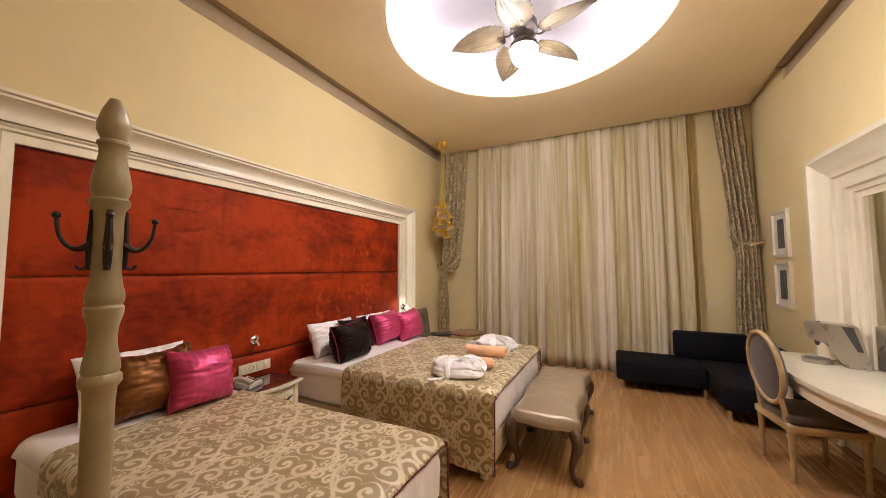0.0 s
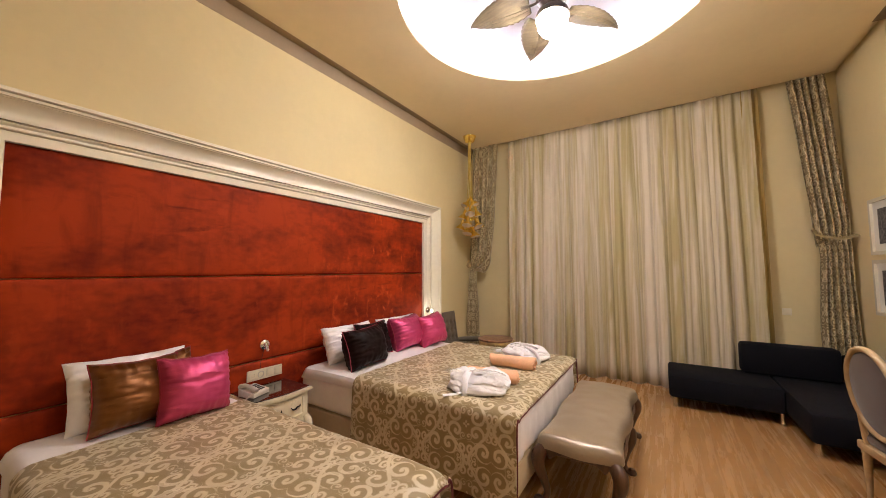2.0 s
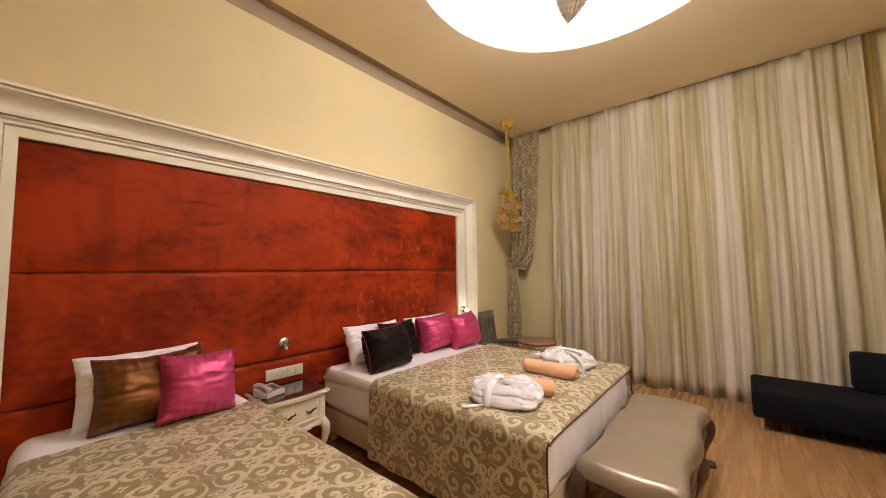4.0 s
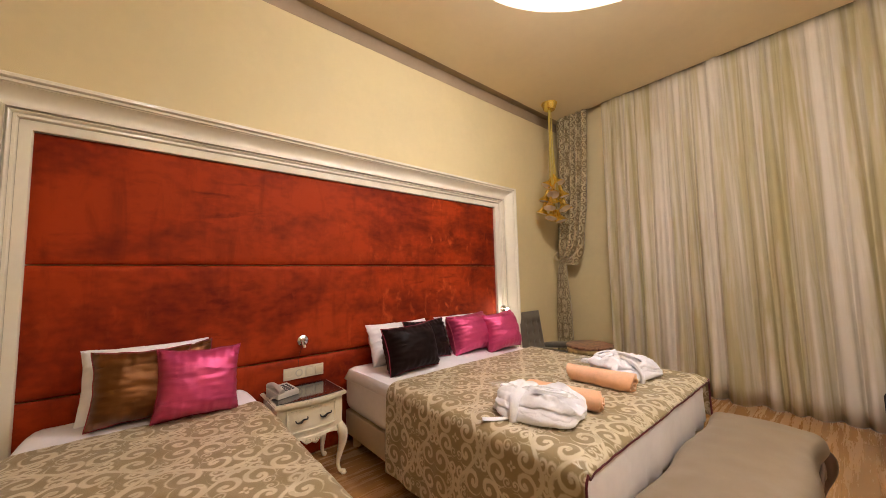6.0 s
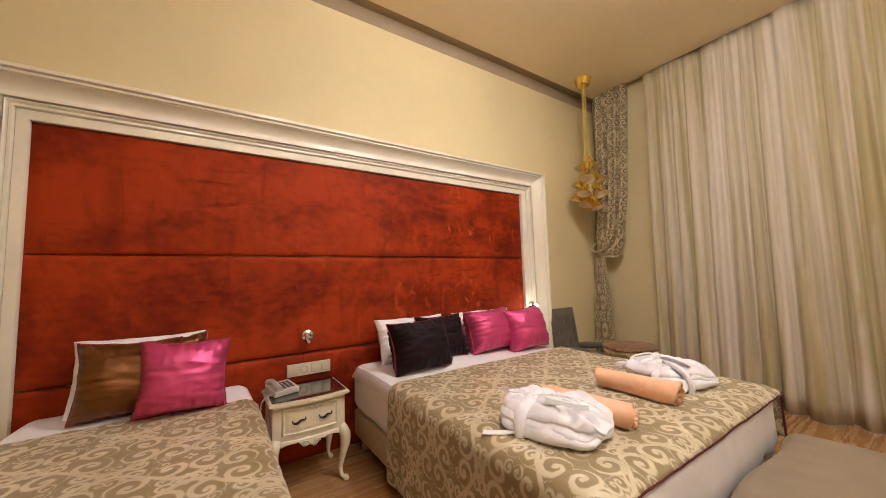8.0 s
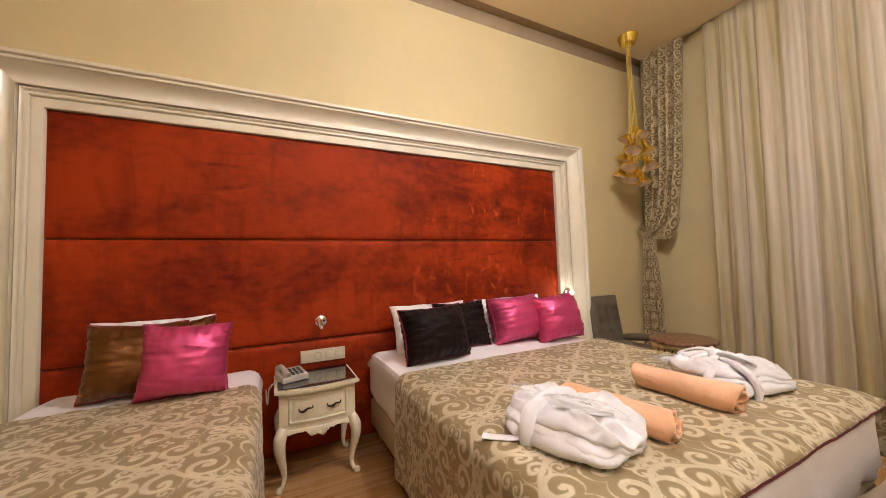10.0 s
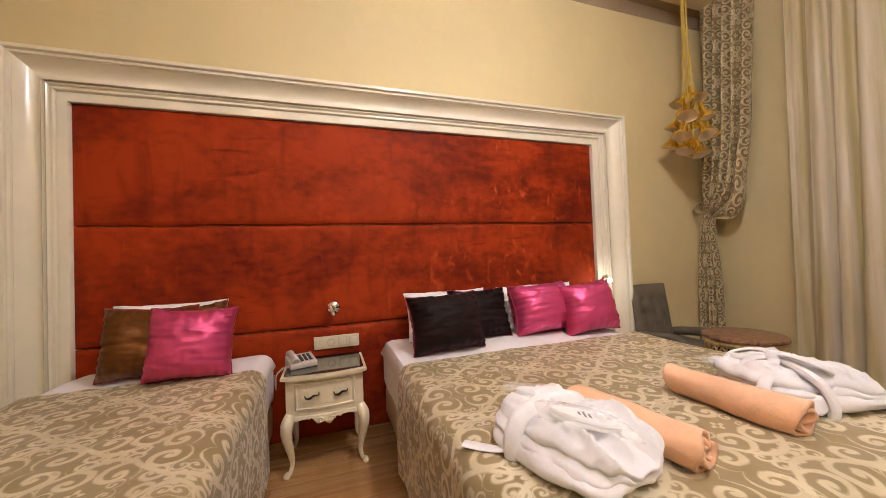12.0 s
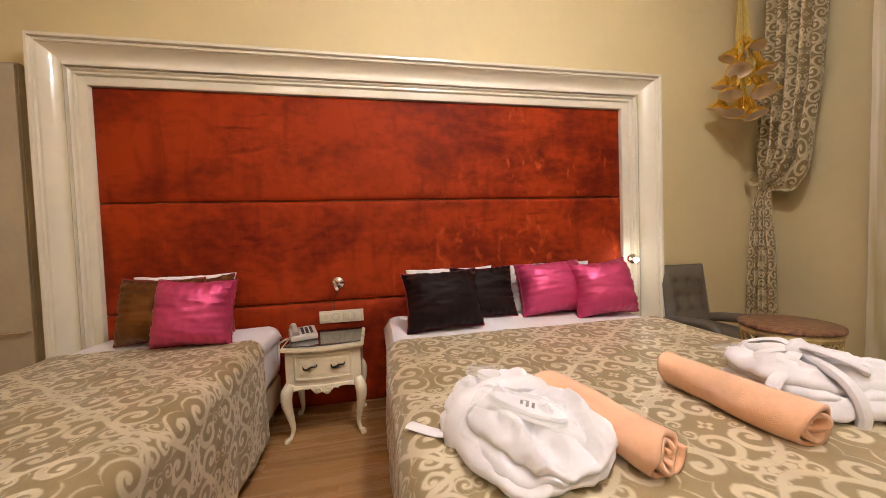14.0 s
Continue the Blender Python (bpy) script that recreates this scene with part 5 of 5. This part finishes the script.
def desk_chair():
    t = thing("dining_chair", "oval-backed chair with limed wood frame and brown fabric", "chair", (1.14, 3.88, 0), 8)
    zc, ry, rz = 0.79, 0.225, 0.27
    loop = [(-0.2 - 0.1 * (zc + rz * math.sin(b) - 0.5), ry * math.cos(b), zc + rz * math.sin(b)) for b in [2 * math.pi * i / 40 for i in range(40)]]
    part("back_frame", tube(loop, 0.019, 10, closed=True), M["chair_wood"], t)

    def pad(u, v):
        a = 2 * math.pi * u
        r = math.sin(v * math.pi / 2)
        y, z = (ry - 0.01) * r * math.cos(a), zc + (rz - 0.01) * r * math.sin(a)
        return (-0.2 - 0.1 * (z - 0.5) - 0.022 * (1 - r ** 3), y, z), (y, z)
    bm = grid(pad, 40, 10, closed_u=True)
    bmesh.ops.remove_doubles(bm, verts=bm.verts, dist=0.0005)
    add_mod(part("backrest", bm, M["chair_fabric"], t, "brown fabric oval back"), "SOLIDIFY", thickness=0.045, offset=-1)
    part("seat", box(bmesh.new(), -0.2, 0.25, -0.23, 0.23, 0.42, 0.49, 0.03, 3), M["chair_fabric"], t)
    part("seat_rail", box(bmesh.new(), -0.21, 0.26, -0.24, 0.24, 0.365, 0.42, 0.01), M["chair_wood"], t)
    for x, y in ((-0.18, -0.2), (-0.18, 0.2), (0.23, -0.21), (0.23, 0.21)):
        part("leg", lathe([(0.012, 0), (0.017, 0.02), (0.014, 0.05), (0.024, 0.33), (0.028, 0.37)], 12, at=(x, y, 0)), M["chair_wood"], t)
    for s in (-1, 1):
        part("back_post", tube(spline([(-0.19, s * 0.16, 0.4), (-0.2, s * 0.17, 0.5), (-0.215, s * 0.16, 0.6)], 4), 0.018, 8), M["chair_wood"], t)


desk_chair()


def coffee_machine():
    t = thing("coffee_machine", "silver capsule coffee machine on the white desk", "coffee machine", (1.46, 4.17, 0.786), 70)
    bm = bmesh.new()
    side = [(0.05, 0.0), (0.2, 0.0), (0.195, 0.04), (0.165, 0.17), (0.14, 0.285), (0.12, 0.295), (-0.18, 0.305), (-0.195, 0.29), (-0.175, 0.2), (-0.15, 0.18), (-0.07, 0.165), (-0.03, 0.13), (0.01, 0.06)]
    a, b = [bm.verts.new((-0.1, -y, z)) for y, z in side], [bm.verts.new((0.1, -y, z)) for y, z in side]
    bm.faces.new(a), bm.faces.new(b)
    for k in range(len(side)):
        bm.faces.new((a[k], a[(k + 1) % len(side)], b[(k + 1) % len(side)], b[k]))
    bmesh.ops.bevel(bm, geom=bm.edges[:], offset=0.006, segments=2, affect="EDGES")
    part("body", bm, M["silver"], t, smooth=False)
    part("drip_tray", lathe([(0, 0.0), (0.095, 0.0), (0.1, 0.006), (0.1, 0.03), (0.09, 0.034), (0, 0.03)], 28, at=(0, 0.12, 0)), M["silver"], t, "round steel drip tray")
    part("tray_grid", lathe([(0, 0.035), (0.085, 0.035), (0.085, 0.032)], 24, at=(0, 0.12, 0)), M["plastic_dark"], t)
    part("spout", lathe([(0.012, 0.13), (0.02, 0.15), (0.03, 0.2)], 14, at=(0, 0.11, 0)), M["plastic_dark"], t)
    bm = bmesh.new()
    stripe = [(0.04, 0.29), (0.11, 0.285), (0.16, 0.12), (0.125, 0.12), (0.09, 0.19)]
    a, b = [bm.verts.new((-0.104, -y, z)) for y, z in stripe], [bm.verts.new((-0.099, -y, z)) for y, z in stripe]
    bm.faces.new(a), bm.faces.new(b)
    for k in range(len(stripe)):
        bm.faces.new((a[k], a[(k + 1) % len(stripe)], b[(k + 1) % len(stripe)], b[k]))
    part("side_panel", bm, M["plastic_dark"], t, "dark grey side stripe", smooth=False)
    part("button", lathe([(0.016, 0), (0.016, 0.005), (0, 0.006)], 16, at=(-0.02, 0.1, 0.305)), M["plastic_dark"], t)
    t.scale = (0.9, 0.9, 1.12)


coffee_machine()


def picture(z0, z1):
    t = thing("picture", "small grey print in a white box frame", "picture", (WALL_E, 5.62, (z0 + z1) / 2), group="prints by the drape")
    h, w = (z1 - z0) / 2, 0.215
    bm = boxes((-0.035, 0, -w, -w + 0.035, -h, h), (-0.035, 0, w - 0.035, w, -h, h), (-0.035, 0, -w + 0.035, w - 0.035, -h, -h + 0.035), (-0.035, 0, -w + 0.035, w - 0.035, h - 0.035, h))
    part("frame", bm, M["gloss_white"], t)
    part("mat_board", boxes((-0.012, -0.002, -w + 0.035, w - 0.035, -h + 0.035, h - 0.035)), M["print_paper"], t)
    part("print", boxes((-0.016, -0.012, -0.085, 0.085, -h * 0.62, h * 0.62)), M["print_ink"], t, "dark grey print")


picture(1.71, 2.27)
picture(1.11, 1.66)


def wall_switch():
    t = thing("wall_switch", "cream plastic wall switch beside the curtain", "switch", (1.1, WALL_N, 1.05))
    part("plate", boxes((-0.042, 0.042, -0.01, 0, -0.042, 0.042), bevel=0.003), M["plastic"], t)
    part("rocker", boxes((-0.027, 0.027, -0.015, -0.01, -0.027, 0.027), bevel=0.002), M["plastic"], t)


wall_switch()


def wardrobe():
    t = thing("wardrobe", "flush taupe laminate wardrobe with a steel bar handle", "wardrobe", (WALL_W, -0.2, 0))
    part("body", boxes((0.0, 0.05, -0.62, 0.62, 0.0, 2.42)), M["closet"], t)
    d = part("door", boxes((0.05, 0.072, -0.615, 0.615, 0.08, 2.4), bevel=0.002), M["closet"], t)
    part("handle", tube([(0.074, 0.3, 0.72), (0.1, 0.31, 0.72), (0.1, 0.59, 0.72), (0.074, 0.6, 0.72)], 0.007, 8), M["chrome"], d, "brushed steel bar handle")


wardrobe()
for x0, x1, y0, y1 in ((WALL_W, WALL_W + 0.015, 5.06, WALL_N), (WALL_E - 0.015, WALL_E, WALL_S, WALL_N)):
    setting("baseboard_1", boxes((x0, x1, y0, y1, 0.001, 0.09), bevel=0.003), M["gloss_white"], "white painted skirting board", "baseboard")


# ---- floor planks ----
floor = setting("floor", boxes((WALL_W, WALL_E, WALL_S, WALL_N, -0.012, -0.004)), M["joint"], "oak laminate plank floor", "floor")
PW, PL = 0.19, 1.28
shared = {}


def plank_mesh(length):
    key = round(length, 3)
    if key not in shared:
        bm = box(bmesh.new(), -PW / 2 + 0.0002, PW / 2 - 0.0002, 0.0002, length - 0.0002, -0.004, 0.0)
        top = [e for e in bm.edges if all(v.co.z > -0.001 for v in e.verts)]
        bmesh.ops.bevel(bm, geom=top, offset=0.0004, segments=1, affect="EDGES")
        me = bpy.data.meshes.new("plank")
        bm.to_mesh(me)
        bm.free()
        me.materials.append(M["oak"])
        shared[key] = me
    return shared[key]


nx = int((WALL_E - WALL_W) / PW) + 1
for i in range(nx):
    x = WALL_W + (i + 0.5) * PW
    if x + PW / 2 > WALL_E + 0.1:
        break
    y = WALL_S - (i * 0.43) % PL
    while y < WALL_N:
        a, b = max(y, WALL_S), min(y + PL, WALL_N)
        if b - a > 0.05:
            ob = new("plank", plank_mesh(b - a))
            ob.location = (x, a, 0)
            ob.parent = floor
        y += PL
